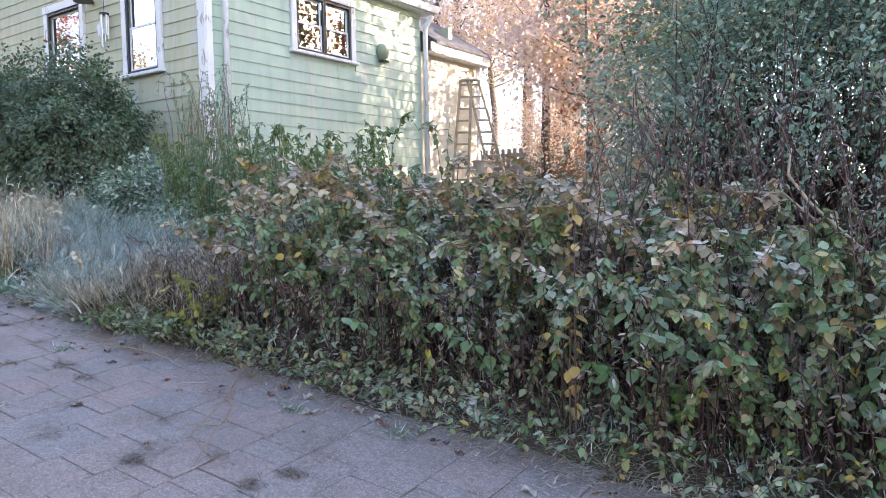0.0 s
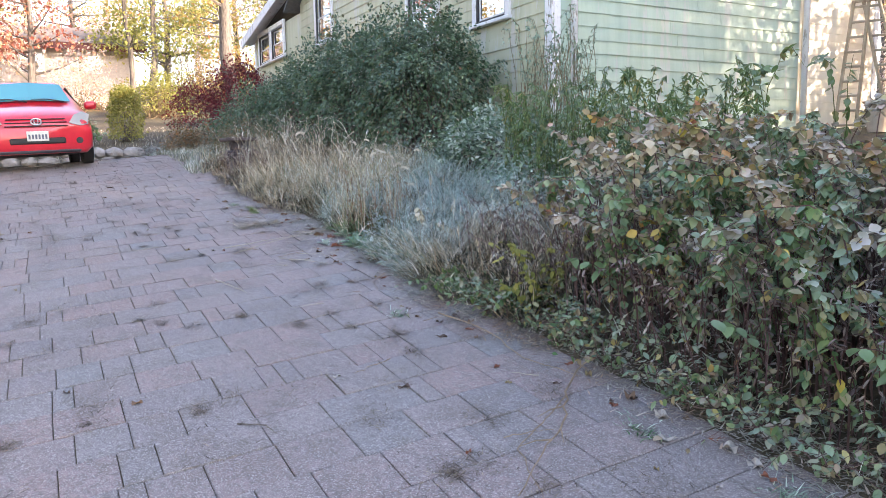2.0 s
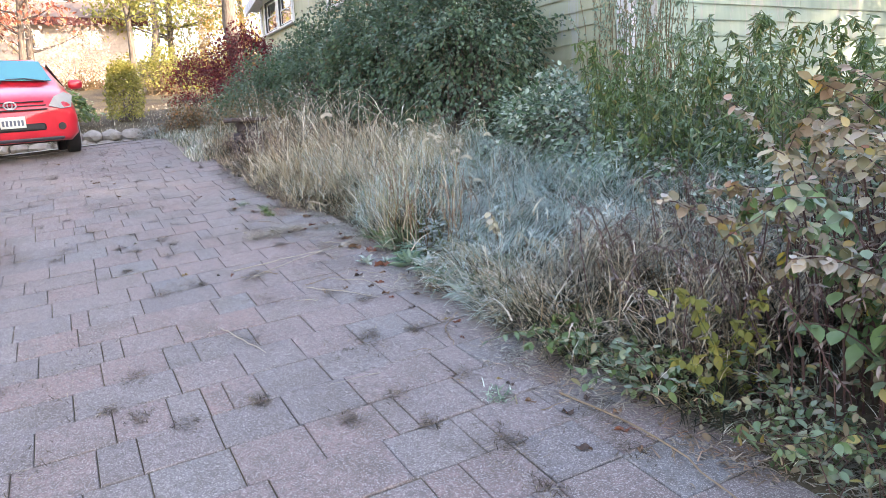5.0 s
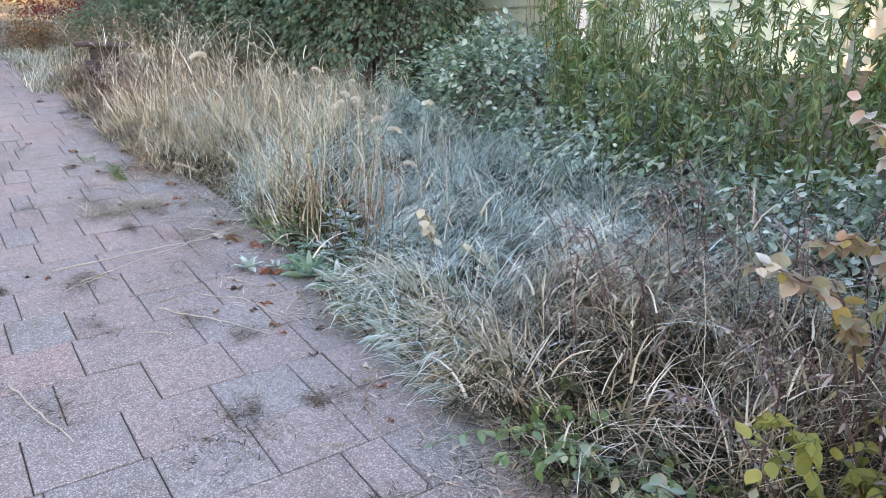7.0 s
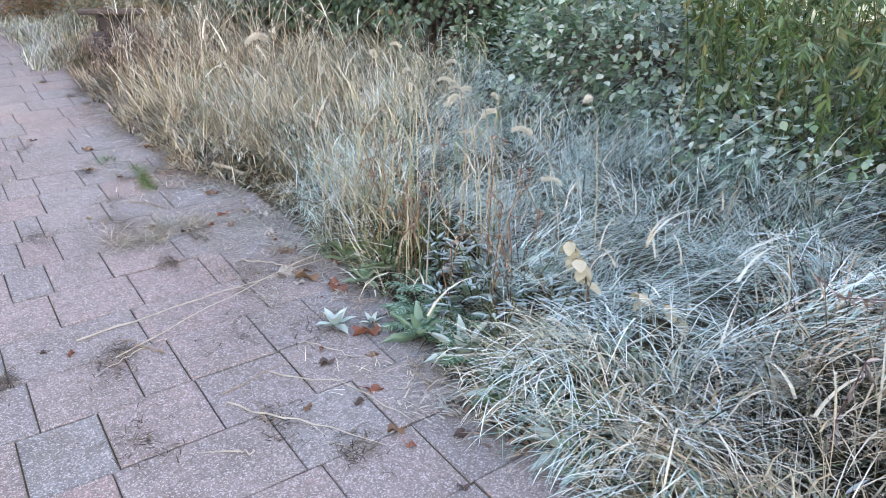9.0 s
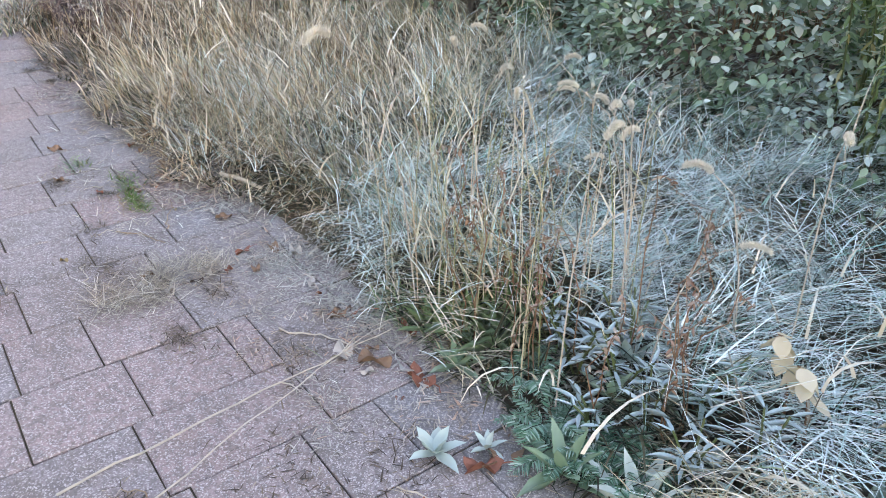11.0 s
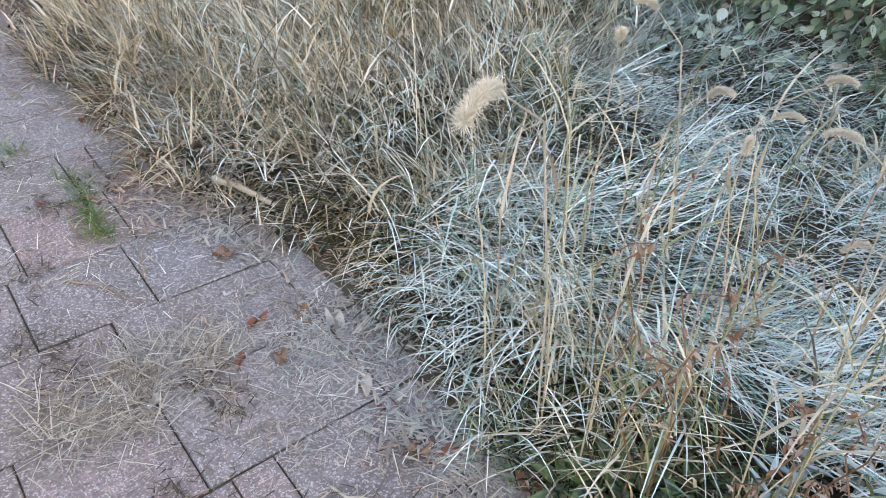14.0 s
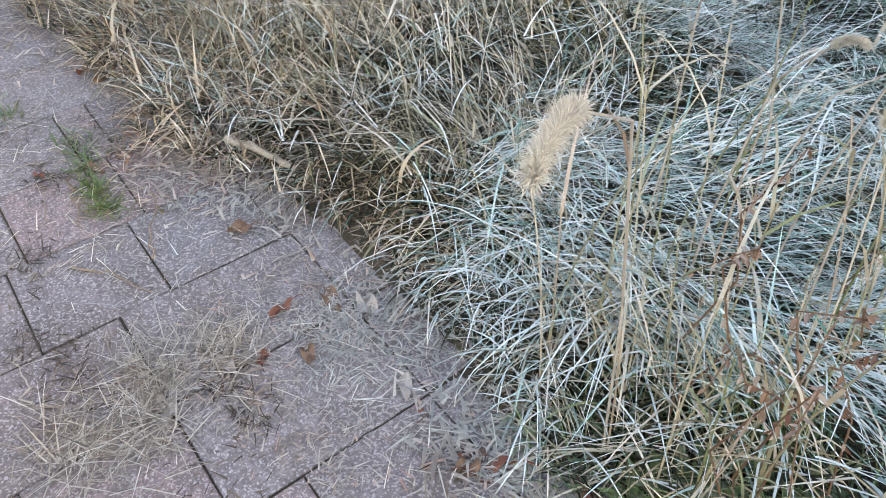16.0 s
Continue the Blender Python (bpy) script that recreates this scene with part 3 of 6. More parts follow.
# a round vent hood, a wall lamp and chimes on the walls
bm = bmesh.new()
bmesh.ops.create_uvsphere(bm, u_segments=20, v_segments=12, radius=0.14)
for v in bm.verts:
    v.co = Vector((max(v.co.x, -0.02) * 0.9, v.co.y, v.co.z * (1.25 if v.co.z > 0 else 1.0)))
bmesh.ops.translate(bm, vec=(HX + 0.02, 10.5, 4.43), verts=bm.verts)
h_part("vent_hood", bm, plain_mat("sage_vent_paint", (0.24, 0.30, 0.20), 0.5), label="round sage-green vent hood", smooth=True)
h_part("vent_lip", box(HX + 0.0, HX + 0.13, 10.40, 10.60, 4.25, 4.30, 0.02), plain_mat("dark_vent", (0.08, 0.1, 0.07), 0.6))

METAL = plain_mat("dull_metal", (0.55, 0.56, 0.58), 0.35, 0.8, 0.2)
chimes = thing("wind_chimes", (-11.2, HY - 0.09, 4.75), "silver tube wind chimes hanging on the wall", "wind chimes")
bm = bmesh.new()
bmesh.ops.create_cone(bm, cap_ends=True, segments=16, radius1=0.075, radius2=0.075, depth=0.02)
part("top_disc", bm, BLACKWOOD, chimes)
for k in range(5):
    a = k * 1.2566
    part("chime_tube", tube([(0.055 * math.cos(a), 0.055 * math.sin(a), -0.02), (0.055 * math.cos(a), 0.055 * math.sin(a), -0.34 - 0.05 * k)], 0.013, 8), METAL, chimes)
part("cord", tube([(0, 0, 0), (0, 0, 0.3), (0, 0.09, 0.34)], 0.004, 5), BLACKWOOD, chimes)
bm = bmesh.new()
bmesh.ops.create_cone(bm, cap_ends=True, segments=20, radius1=0.12, radius2=0.12, depth=0.012, matrix=pose(-0.22, 0.06, -0.2, 90))
part("plaque", bm, WHITE, chimes, "round pale ornament")
lamp = thing("wall_lamp", (-11.68, HY - 0.03, 5.05), "dark bell-shaped lamp on the house wall", "wall lamp")
bm = bmesh.new()
bmesh.ops.create_cone(bm, cap_ends=True, segments=20, radius1=0.16, radius2=0.07, depth=0.12, matrix=pose(0, -0.12, 0.02))
part("shade", bm, plain_mat("brown_lamp", (0.12, 0.09, 0.06), 0.5), lamp)
part("arm", tube([(0, 0.04, 0.1), (0, -0.06, 0.12), (0, -0.12, 0.08)], 0.015, 8), BLACKWOOD, lamp)

# ---- ladders, bucket and fence beside the rear wing ----
ALU = plain_mat("old_wood_ladder", (0.42, 0.36, 0.27), 0.6, 0, 0.3, 9)


def ladder_frame(ob, foot, top, width, rungs):
    """Two rails and their rungs under the ladder ob."""
    base = Vector(foot) - ob.location
    d = Vector(top) - Vector(foot)
    s = Vector((0.85, 0.5, 0)).normalized()
    for k in (-1, 1):
        part("rail", tube([base + s * width * 0.62 * k, base + s * width * 0.42 * k + d], 0.03, 4), ALU, ob)
    for i in range(rungs):
        t = (i + 0.6) / rungs
        w = s * width * (0.62 - 0.2 * t)
        part("rung", tube([base + d * t - w, base + d * t + w], 0.022, 6), ALU, ob)


lz = float(land(-8.0, 13))
steps = thing("stepladder", (-8.3, 12.62, lz), "tall wooden stepladder standing by the cream wall", "ladder")
ladder_frame(steps, (-8.65, 12.85, lz), (-8.52, 12.94, 4.22), 0.27, 9)
ladder_frame(steps, (-7.95, 13.32, lz), (-8.40, 13.02, 4.22), 0.27, 9)
bm = box(-0.18, 0.18, -0.07, 0.07, 4.2 - lz, 4.24 - lz, 0.006)
bmesh.ops.transform(bm, matrix=pose(-0.16, 0.36, 0, 0, 0, 33), verts=bm.verts)
part("top_step", bm, ALU, steps)
bucket = thing("planter", (-8.0, 12.75, lz), "pale clay planter beside the ladder", "planter")
bm = bmesh.new()
bmesh.ops.create_cone(bm, cap_ends=True, segments=20, radius1=0.16, radius2=0.22, depth=0.5, matrix=pose(0, 0, 0.25))
part("pot", bm, plain_mat("pale_clay", (0.5, 0.42, 0.34), 0.8), bucket, smooth=False)
part("rim", tube([(0.23 * math.cos(a), 0.23 * math.sin(a), 0.5) for a in np.linspace(0, 2 * math.pi, 21)], 0.02, 6), plain_mat("pale_clay_rim", (0.5, 0.42, 0.34), 0.8), bucket)
fence = thing("picket_fence", (-10.3, 15.2, float(land(-9.5, 15.2))), "weathered grey picket fence behind the house", "fence")
GREYWOOD = plain_mat("grey_fence_wood", (0.33, 0.30, 0.27), 0.85, 0, 0.3, 8)
for k in range(9):
    x = 0.48 + k * 0.16
    bm = box(x, x + 0.09, 0, 0.02, 0.05, 0.7, 0)
    part("picket", bm, GREYWOOD, fence)
for z in (0.2, 0.5):
    part("rail", box(0.42, 1.95, 0.022, 0.07, z, z + 0.09, 0.004), GREYWOOD, fence)

# ---- the red car ----
RED_PAINT = Mat("red_car_paint", 0.28, 0.0, 0.5)
RED_PAINT.colour(RED_PAINT.ramp(RED_PAINT.noise(3, 4), [(0.3, (0.50, 0.015, 0.03)), (0.7, (0.60, 0.025, 0.045))]))
RED_PAINT.p.inputs["Coat Weight"].default_value = 0.6
RED_PAINT = RED_PAINT.m
TYRE = plain_mat("tyre_rubber", (0.018, 0.018, 0.02), 0.85)
BLACKPL = plain_mat("black_plastic", (0.02, 0.02, 0.022), 0.6)
# teal base colour paints the sky's reflection on the windscreen
SCREEN = Mat("painted_sky_windscreen", 0.08, 0, 0.8)
SCREEN.colour((0.04, 0.25, 0.29))
SCREEN = SCREEN.m
LENS = Mat("headlamp_lens", 0.12, 0.0, 0.7)
LENS.colour((0.30, 0.29, 0.26))
LENS = LENS.m
CX, CY = -14.15, 0.46
car = thing("car", at_land(-15.2, CY, 0.0), "small red hatchback parked on the drive", "car")
car.location.x = CX
car.location.z = float(land(-14.6, CY)) + 0.035
car.rotation_euler = (0.04, 0, radians(3))
# stations along the car from nose to tail: distance back, half width, sill, belt, cabin half width, roof
ST = [(0.0, 0.72, 0.27, 0.62, 0.56, 0.68), (0.05, 0.79, 0.22, 0.66, 0.64, 0.76), (0.18, 0.825, 0.20, 0.73, 0.68, 0.84), (0.45, 0.84, 0.20, 0.84, 0.68, 0.94), (0.95, 0.84, 0.21, 0.92, 0.66, 1.03),
      (1.10, 0.845, 0.21, 0.95, 0.66, 1.10), (1.45, 0.845, 0.21, 0.97, 0.62, 1.34), (1.80, 0.845, 0.21, 0.98, 0.58, 1.50), (2.3, 0.845, 0.21, 0.99, 0.57, 1.53), (3.1, 0.84, 0.21, 1.0, 0.56, 1.50), (3.55, 0.82, 0.23, 1.0, 0.54, 1.40), (3.8, 0.78, 0.28, 0.98, 0.52, 1.10), (3.9, 0.70, 0.34, 0.9, 0.45, 0.95)]
bm = bmesh.new()
rings = []
for s, w, z0, zb, wc, zr in ST:
    half = [(w * 0.86, z0), (w * 0.98, z0 + 0.10), (w, z0 + 0.28), (w * 0.985, (zb + z0) / 2 + 0.16), (w * 0.93, zb), ((w + wc) / 2 + 0.03, zb + (zr - zb) * 0.25), (wc + 0.02, zr - (zr - zb) * 0.22 - 0.01), (wc * 0.8, zr - 0.012), (wc * 0.4, zr)]
    loop = [(-s, y, z) for y, z in half] + [(-s, -y, z) for y, z in half[::-1]]
    rings.append([bm.verts.new(p) for p in loop])
n = len(rings[0])
for a, b in zip(rings, rings[1:]):
    for i in range(n):
        bm.faces.new((a[i], a[(i + 1) % n], b[(i + 1) % n], b[i]))
bm.faces.new(rings[0])
bm.faces.new(rings[-1][::-1])
part("body", bm, RED_PAINT, car, "bright red body", smooth=True)
# windscreen, side windows
bm = bmesh.new()
vs = [bm.verts.new(p) for p in ((-1.08, 0.62, 1.085), (-1.06, 0.0, 1.115), (-1.08, -0.62, 1.085), (-1.68, -0.52, 1.425), (-1.68, 0.0, 1.46), (-1.68, 0.52, 1.425))]
bm.faces.new((vs[0], vs[1], vs[4], vs[5]))
bm.faces.new((vs[1], vs[2], vs[3], vs[4]))
bmesh.ops.translate(bm, vec=(0.012, 0, 0.016), verts=bm.verts)
r = bmesh.ops.solidify(bm, geom=bm.faces[:], thickness=0.012)
part("windscreen", bm, SCREEN, car, "windscreen painted teal for the reflected blue sky")
for s in (1, -1):
    bm = bmesh.new()
    bm.faces.new([bm.verts.new(p) for p in ((-1.35, s * 0.80, 1.02), (-3.2, s * 0.80, 1.04), (-3.1, s * 0.625, 1.40), (-1.85, s * 0.63, 1.42))])
    bmesh.ops.solidify(bm, geom=bm.faces[:], thickness=0.02)
    part("side_window", bm, BLACKWOOD, car, "dark side glass")
    # mirrors
    bm = bmesh.new()
    add_box(bm, -1.42, -1.28, s * 0.86 if s > 0 else -1.06, 1.06 if s > 0 else s * 0.86, 0.98, 1.12, 0.035)
    part("wing_mirror", bm, RED_PAINT, car, smooth=True)
    # headlamps
    bm = bmesh.new()
    q = [(-0.02, 0.47, 0.66), (-0.03, 0.63, 0.61), (-0.08, 0.755, 0.63), (-0.24, 0.80, 0.80), (-0.26, 0.70, 0.85), (-0.12, 0.56, 0.79)]
    a = [bm.verts.new((x + 0.045, s * y, z + 0.03)) for x, y, z in q]
    b = [bm.verts.new((x - 0.12, s * y, z)) for x, y, z in q]
    bm.faces.new(a)
    for i in range(6):
        bm.faces.new((a[i], a[(i + 1) % 6], b[(i + 1) % 6], b[i]))
    part("headlamp", bm, LENS, car, "large clear headlamp")
    bm = bmesh.new()
    bmesh.ops.create_cone(bm, cap_ends=True, segments=18, radius1=0.055, radius2=0.05, depth=0.1, matrix=pose(-0.02, s * 0.60, 0.40, 0, 90, 0))
    part("fog_lamp", bm, BLACKPL, car)
    for k, xw in enumerate((-0.72, -3.1)):
        bm = bmesh.new()
        ys = [0.0, 0.03, 0.15, 0.185]
        for_r = [(0.24, ys[0]), (0.285, ys[1] - 0.02), (0.295, ys[1]), (0.295, ys[2]), (0.285, ys[2] + 0.02), (0.22, ys[3])]
        rr = [[bm.verts.new((xw + r_ * math.cos(a_ * math.pi / 14), s * (0.66 + y_), 0.29 + r_ * math.sin(a_ * math.pi / 14))) for a_ in range(28)] for r_, y_ in for_r]
        for p_, q_ in zip(rr, rr[1:]):
            for i in range(28):
                bm.faces.new((p_[i], p_[(i + 1) % 28], q_[(i + 1) % 28], q_[i]))
        bm.faces.new(rr[0])
        wheel = part("wheel", bm, TYRE, car, "black tyre", smooth=True)
        bm = bmesh.new()
        bmesh.ops.create_cone(bm, cap_ends=True, segments=24, radius1=0.215, radius2=0.19, depth=0.03, matrix=pose(xw, s * 0.845, 0.29, -90 * s, 0, 0))
        part("rim", bm, METAL, wheel, "silver wheel rim")
# grille bars, intake, plate, badge, bumper lip, wipers, roof edge
for z, w in ((0.76, 0.42), (0.705, 0.44), (0.65, 0.45)):
    part("grille_bar", box(-0.09, 0.035 - (z - 0.65) * 0.55, -w, w, z - 0.009, z + 0.006, 0.003), BLACKPL, car)
part("lower_intake", box(-0.06, 0.022, -0.40, 0.40, 0.36, 0.46, 0.02), BLACKPL, car)
part("bumper_lip", box(-0.12, -0.0, -0.62, 0.62, 0.215, 0.285, 0.03), plain_mat("bluish_black_lip", (0.05, 0.06, 0.08), 0.4), car)
part("underbody", box(-3.7, -0.15, -0.6, 0.6, 0.19, 0.26, 0.02), BLACKPL, car)
plate = part("number_plate", box(0.026, 0.036, -0.155, 0.155, 0.41, 0.565, 0.004), plain_mat("plate_white", (0.62, 0.64, 0.6), 0.5), car, "white number plate")
for k in range(6):
    y = -0.118 + k * 0.047
    part("plate_mark", box(0.0365, 0.038, y - 0.014, y + 0.014, 0.44, 0.515, 0), plain_mat("plate_ink", (0.10, 0.12, 0.16), 0.6), plate)
bm = bmesh.new()
add_tube(bm, [(0.02, 0.075 * math.cos(a), 0.715 + 0.05 * math.sin(a)) for a in np.linspace(0, 2 * math.pi, 25)], 0.011, 6)
add_tube(bm, [(0.02, 0.03 * math.cos(a), 0.72 + 0.045 * math.sin(a)) for a in np.linspace(0, 2 * math.pi, 17)], 0.008, 6)
part("badge", bm, METAL, car, "oval chrome badge", smooth=True)
for y0, y1 in ((0.52, 0.02), (-0.05, -0.55)):
    part("wiper", tube([(-1.0, y0, 1.10), (-1.08, (y0 + y1) / 2, 1.15), (-1.06, y1, 1.145)], 0.012, 6), BLACKPL, car)

# ---- plants ----
def canes(n, x_range, y_range, height, spread, lean_to=(0, -1), k=7):
    """Arching stems (n, k, 3) that start on the ground."""
    x = rng.uniform(*x_range, n)
    y = rng.uniform(*y_range, n)
    p = np.stack([x, y, land(x, y) - 0.03], 1)
    az = rng.uniform(0, 2 * np.pi, n)
    h = np.stack([np.cos(az), np.sin(az)], 1) * spread * rng.uniform(0.3, 1.2, n)[:, None] + np.array(lean_to) * spread * rng.uniform(0, 0.9, n)[:, None]
    hh = height * rng.uniform(0.6, 1.1, n)
    t = np.linspace(0, 1, k)
    path = np.empty((n, k, 3))
    path[:, :, :2] = p[:, None, :2] + h[:, None, :] * (t ** 1.7)[None, :, None]
    path[:, :, 2] = p[:, None, 2] + hh[:, None] * np.sin(t * rng.uniform(1.2, 2.2, n)[:, None]) / 1.0
    path[:, 1:, :] += rng.normal(0, 0.02, (n, k - 1, 3))
    return path


def along(path, per, t0=0.15):
    """Places on the stems and the stems' direction there."""
    n, k, _ = path.shape
    t = rng.uniform(t0, 1, (n, per)) * (k - 1)
    i = np.minimum(t.astype(int), k - 2)
    f = (t - i)[..., None]
    r = np.arange(n)[:, None]
    a, b = path[r, i], path[r, i + 1]
    return (a * (1 - f) + b * f).reshape(-1, 3), unit((b - a).reshape(-1, 3))


def leaf_set(p, outward, length, width, droop=0.5, jitter=0.6, far=False):
    n = len(p)
    ax = unit(outward + rng.normal(0, jitter, (n, 3)) + np.array([0, 0, -droop]))
    up = unit(np.array([0, 0, 1.0]) + rng.normal(0, 0.35, (n, 3)))
    L = length * rng.uniform(0.6, 1.25, n)
    return leaf_arrays(p, ax, up, L, L * width, far)


def bramble(name, n, xr, yr, height, spread, per, leaf, mat, label, category, stem=CANE, lean=(0, -1), r0=0.006, width=0.72, droop=0.5, t0=0.15, kind=""):
    path = canes(n, xr, yr, height, spread, lean)
    ob = thing(name, at_land(sum(xr) / 2, sum(yr) / 2), label, category, kind=kind)
    v, f = thread_arrays(path, r0, r0 * 0.35)
    np_mesh("stem_mass", v, [f], stem, ob)["kind"] = "stuff"
    p, d = along(path, per, t0)
    v, q, t = leaf_set(p, rand_dir(len(p)) * np.array([1, 1, 0.3]), leaf, width, droop)
    np_mesh("foliage", v, [q, t], mat, ob, smooth=True)["kind"] = "stuff"
    return ob


def mound(name, c, r, n, leaf, mat, label, category, twigs=60, lump=0.25, freq=1.4, width=0.7, droop=0.6, stem=BARK, shell=0.35, zmin=None):
    """A leafy shrub with an uneven outline over branching stems."""
    c, r = np.array(c, float), np.array(r, float)
    d = rand_dir(n)
    d[:, 2] = np.where(d[:, 2] < -0.35, -d[:, 2], d[:, 2])
    w = np.array([1 + lump * 2 * noise.noise(Vector(q * freq * 1.7 + c)) + lump * noise.noise(Vector(q * freq * 5 + c)) for q in d])
    depth = 1 - shell * rng.power(0.6, n) * rng.uniform(0, 1, n)
    p = c + d * r * (w * depth)[:, None] + rng.normal(0, 0.05, (n, 3))
    g = land(p[:, 0], p[:, 1]) if zmin is None else np.full(n, zmin)
    keep = p[:, 2] > g + 0.02
    p, d = p[keep], d[keep]
    base = at_land(c[0], c[1])
    ob = thing(name, base, label, category)
    v, q, t = leaf_set(p, d, leaf, width, droop, far=c[0] < -9.5 or c[1] > 5.8)
    np_mesh("foliage", v, [q, t], mat, ob, smooth=True)["kind"] = "stuff"
    m = twigs
    tip = c + rand_dir(m) * r * rng.uniform(0.55, 0.95, m)[:, None]
    tip[:, 2] = np.maximum(tip[:, 2], base.z + 0.3 * r[2])
    root = np.stack([c[0] + rng.normal(0, 0.25, m) * r[0], c[1] + rng.normal(0, 0.25, m) * r[1], np.zeros(m)], 1)
    root[:, 2] = land(root[:, 0], root[:, 1]) - 0.05
    s = np.linspace(0, 1, 6)[None, :, None]
    path = root[:, None] * (1 - s) + tip[:, None] * s
    path[:, 1:] += rng.normal(0, 0.04, (m, 5, 3)) * r.mean()
    v, f = thread_arrays(path, 0.012 * r.mean() + 0.006, 0.004)
    np_mesh("branch_mass", v, [f], stem, ob)["kind"] = "stuff"
    return ob


def grass(name, n, xr, yr, height, width, mat, label, lean=(0.1, 0.7), bend=(0.3, 1.6), clump=0.0, keep=None, comb=None):
    """Tufted blades; each tuft falls its own way, or the way that comb names."""
    m = max(1, n // 45)
    cx, cy = rng.uniform(*xr, m), rng.uniform(*yr, m)
    ca = rng.uniform(0, 2 * np.pi, m) if comb is None else rng.normal(comb, 0.7, m)
    ch = rng.uniform(0.6, 1.25, m)
    i = rng.integers(0, m, n)
    if clump:
        x, y = cx[i] + rng.normal(0, clump, n), cy[i] + rng.normal(0, clump, n)
    else:
        x, y = rng.uniform(*xr, n), rng.uniform(*yr, n)
    e = edge(x)
    ok = y > e if keep is None else keep(x, y)
    x, y, i, e = x[ok], y[ok], i[ok], e[ok]
    n = len(x)
    p = np.stack([x, y, land(x, y) - 0.02], 1)
    h = height * rng.uniform(0.45, 1.15, n) * ch[i]
    if keep is None:
        h = h * np.clip(0.4 + (y - e) / 0.6, 0.4, 1.0)
    v, f = blade_arrays(p, ca[i] + rng.normal(0, 0.55, n), h, rng.uniform(*lean, n), rng.uniform(*bend, n), width * rng.uniform(0.5, 1.4, n), 4)
    ob = np_mesh(name, v, [f], mat)
    return tagged(ob, label, "grass", kind="stuff")


def seed_spikes(tips, dirs, length, radius, bristles=110):
    """Nodding bottle-brush seed heads as short fans of bristles."""
    n = len(tips)
    t = rng.uniform(0, 1, (n, bristles))
    hang = np.array([0, 0, -0.55])
    mid = tips[:, None] + (dirs[:, None] * t[..., None] + hang * (t ** 2)[..., None]) * length[:, None, None]
    o = rand_dir(n * bristles).reshape(n, bristles, 3)
    ax = o * 0.8 + dirs[:, None] * 0.8
    return leaf_arrays(mid.reshape(-1, 3), ax.reshape(-1, 3), rand_dir(n * bristles), radius * rng.uniform(0.7, 1.3, n * bristles), radius * 0.06, True)


def stalks(name, n, xr, yr, height, label, mat=DRY_GRASS, seeds=SEED, head=0.1, lean=0.5, r=0.0022, category="dry grass", per_leaf=4):
    """Tall dry grass stalks with drooping seed heads and a few long blades."""
    x, y = rng.uniform(*xr, n), rng.uniform(*yr, n)
    ok = y > edge(x) + 0.04
    x, y = x[ok], y[ok]
    n = len(x)
    ob = thing(name, at_land(sum(xr) / 2, sum(yr) / 2), label, category)
    az = rng.uniform(0, 2 * np.pi, n)
    h = height * rng.uniform(0.6, 1.12, n)
    t = np.linspace(0, 1, 8)
    ln = lean * rng.uniform(0.1, 1.0, n)
    path = np.empty((n, 8, 3))
    path[:, :, 0] = x[:, None] + (np.cos(az) * h * ln)[:, None] * t ** 2.2
    path[:, :, 1] = y[:, None] + (np.sin(az) * h * ln)[:, None] * t ** 2.2
    path[:, :, 2] = (land(x, y) - 0.02)[:, None] + h[:, None] * (t - 0.25 * ln[:, None] * t ** 3)
    v, f = thread_arrays(path, r, r * 0.5)
    np_mesh("stalk_mass", v, [f], mat, ob)["kind"] = "stuff"
    d = unit(path[:, -1] - path[:, -3])
    v, q, tr = seed_spikes(path[:, -1], d, head * rng.uniform(0.6, 1.3, n), head * 0.10)
    np_mesh("seed_head_mass", v, [q, tr], seeds, ob)["kind"] = "stuff"
    p, dd = along(path, per_leaf, 0.05)
    a2 = rng.uniform(0, 2 * np.pi, len(p))
    v, f = blade_arrays(p, a2, 0.28 * rng.uniform(0.5, 1.3, len(p)), rng.uniform(0.2, 0.9, len(p)), rng.uniform(0.6, 2.0, len(p)), np.full(len(p), 0.007))
    np_mesh("blade_mass", v, [f], mat, ob)["kind"] = "stuff"
    return ob


# the bramble hedge along the drive
bramble("bramble_hedge", 440, (-4.2, 0.6), (3.25, 4.9), 0.98, 0.42, 84, 0.05, BRAMBLE, "overgrown green bramble hedge beside the drive", "bramble", droop=0.8, t0=0.16, width=0.8)
bramble("bramble_hedge", 210, (-4.6, -0.6), (3.5, 4.9), 1.08, 0.4, 46, 0.052, BRAMBLE_TOP, "rust and yellow bramble tops edged with frost", "bramble", t0=0.55, droop=0.3, width=0.85)
bramble("bramble_hedge", 260, (0.4, 5.0), (3.2, 5.0), 1.05, 0.5, 60, 0.052, BRAMBLE, "overgrown green bramble hedge beside the drive", "bramble", droop=0.9)
bramble("low_creeper", 330, (-4.7, 2.0), (3.02, 3.4), 0.24, 0.3, 17, 0.042, BRAMBLE, "low green creeper spilling onto the paving", "creeper", CANE, r0=0.003, t0=0.0)
bramble("dead_weed_thicket", 620, (-4.5, 1.0), (3.2, 4.6), 0.8, 0.3, 18, 0.04, BROWN_WEED, "brown dead weed stems inside the hedge", "dead weeds", r0=0.004, width=0.35)
bramble("brown_weed_patch", 50, (-5.7, -4.4), (3.2, 4.3), 0.62, 0.26, 34, 0.03, BROWN_WEED, "brown seeded weeds beside the frosted grass", "dead weeds", r0=0.004, width=0.35, t0=0.3)
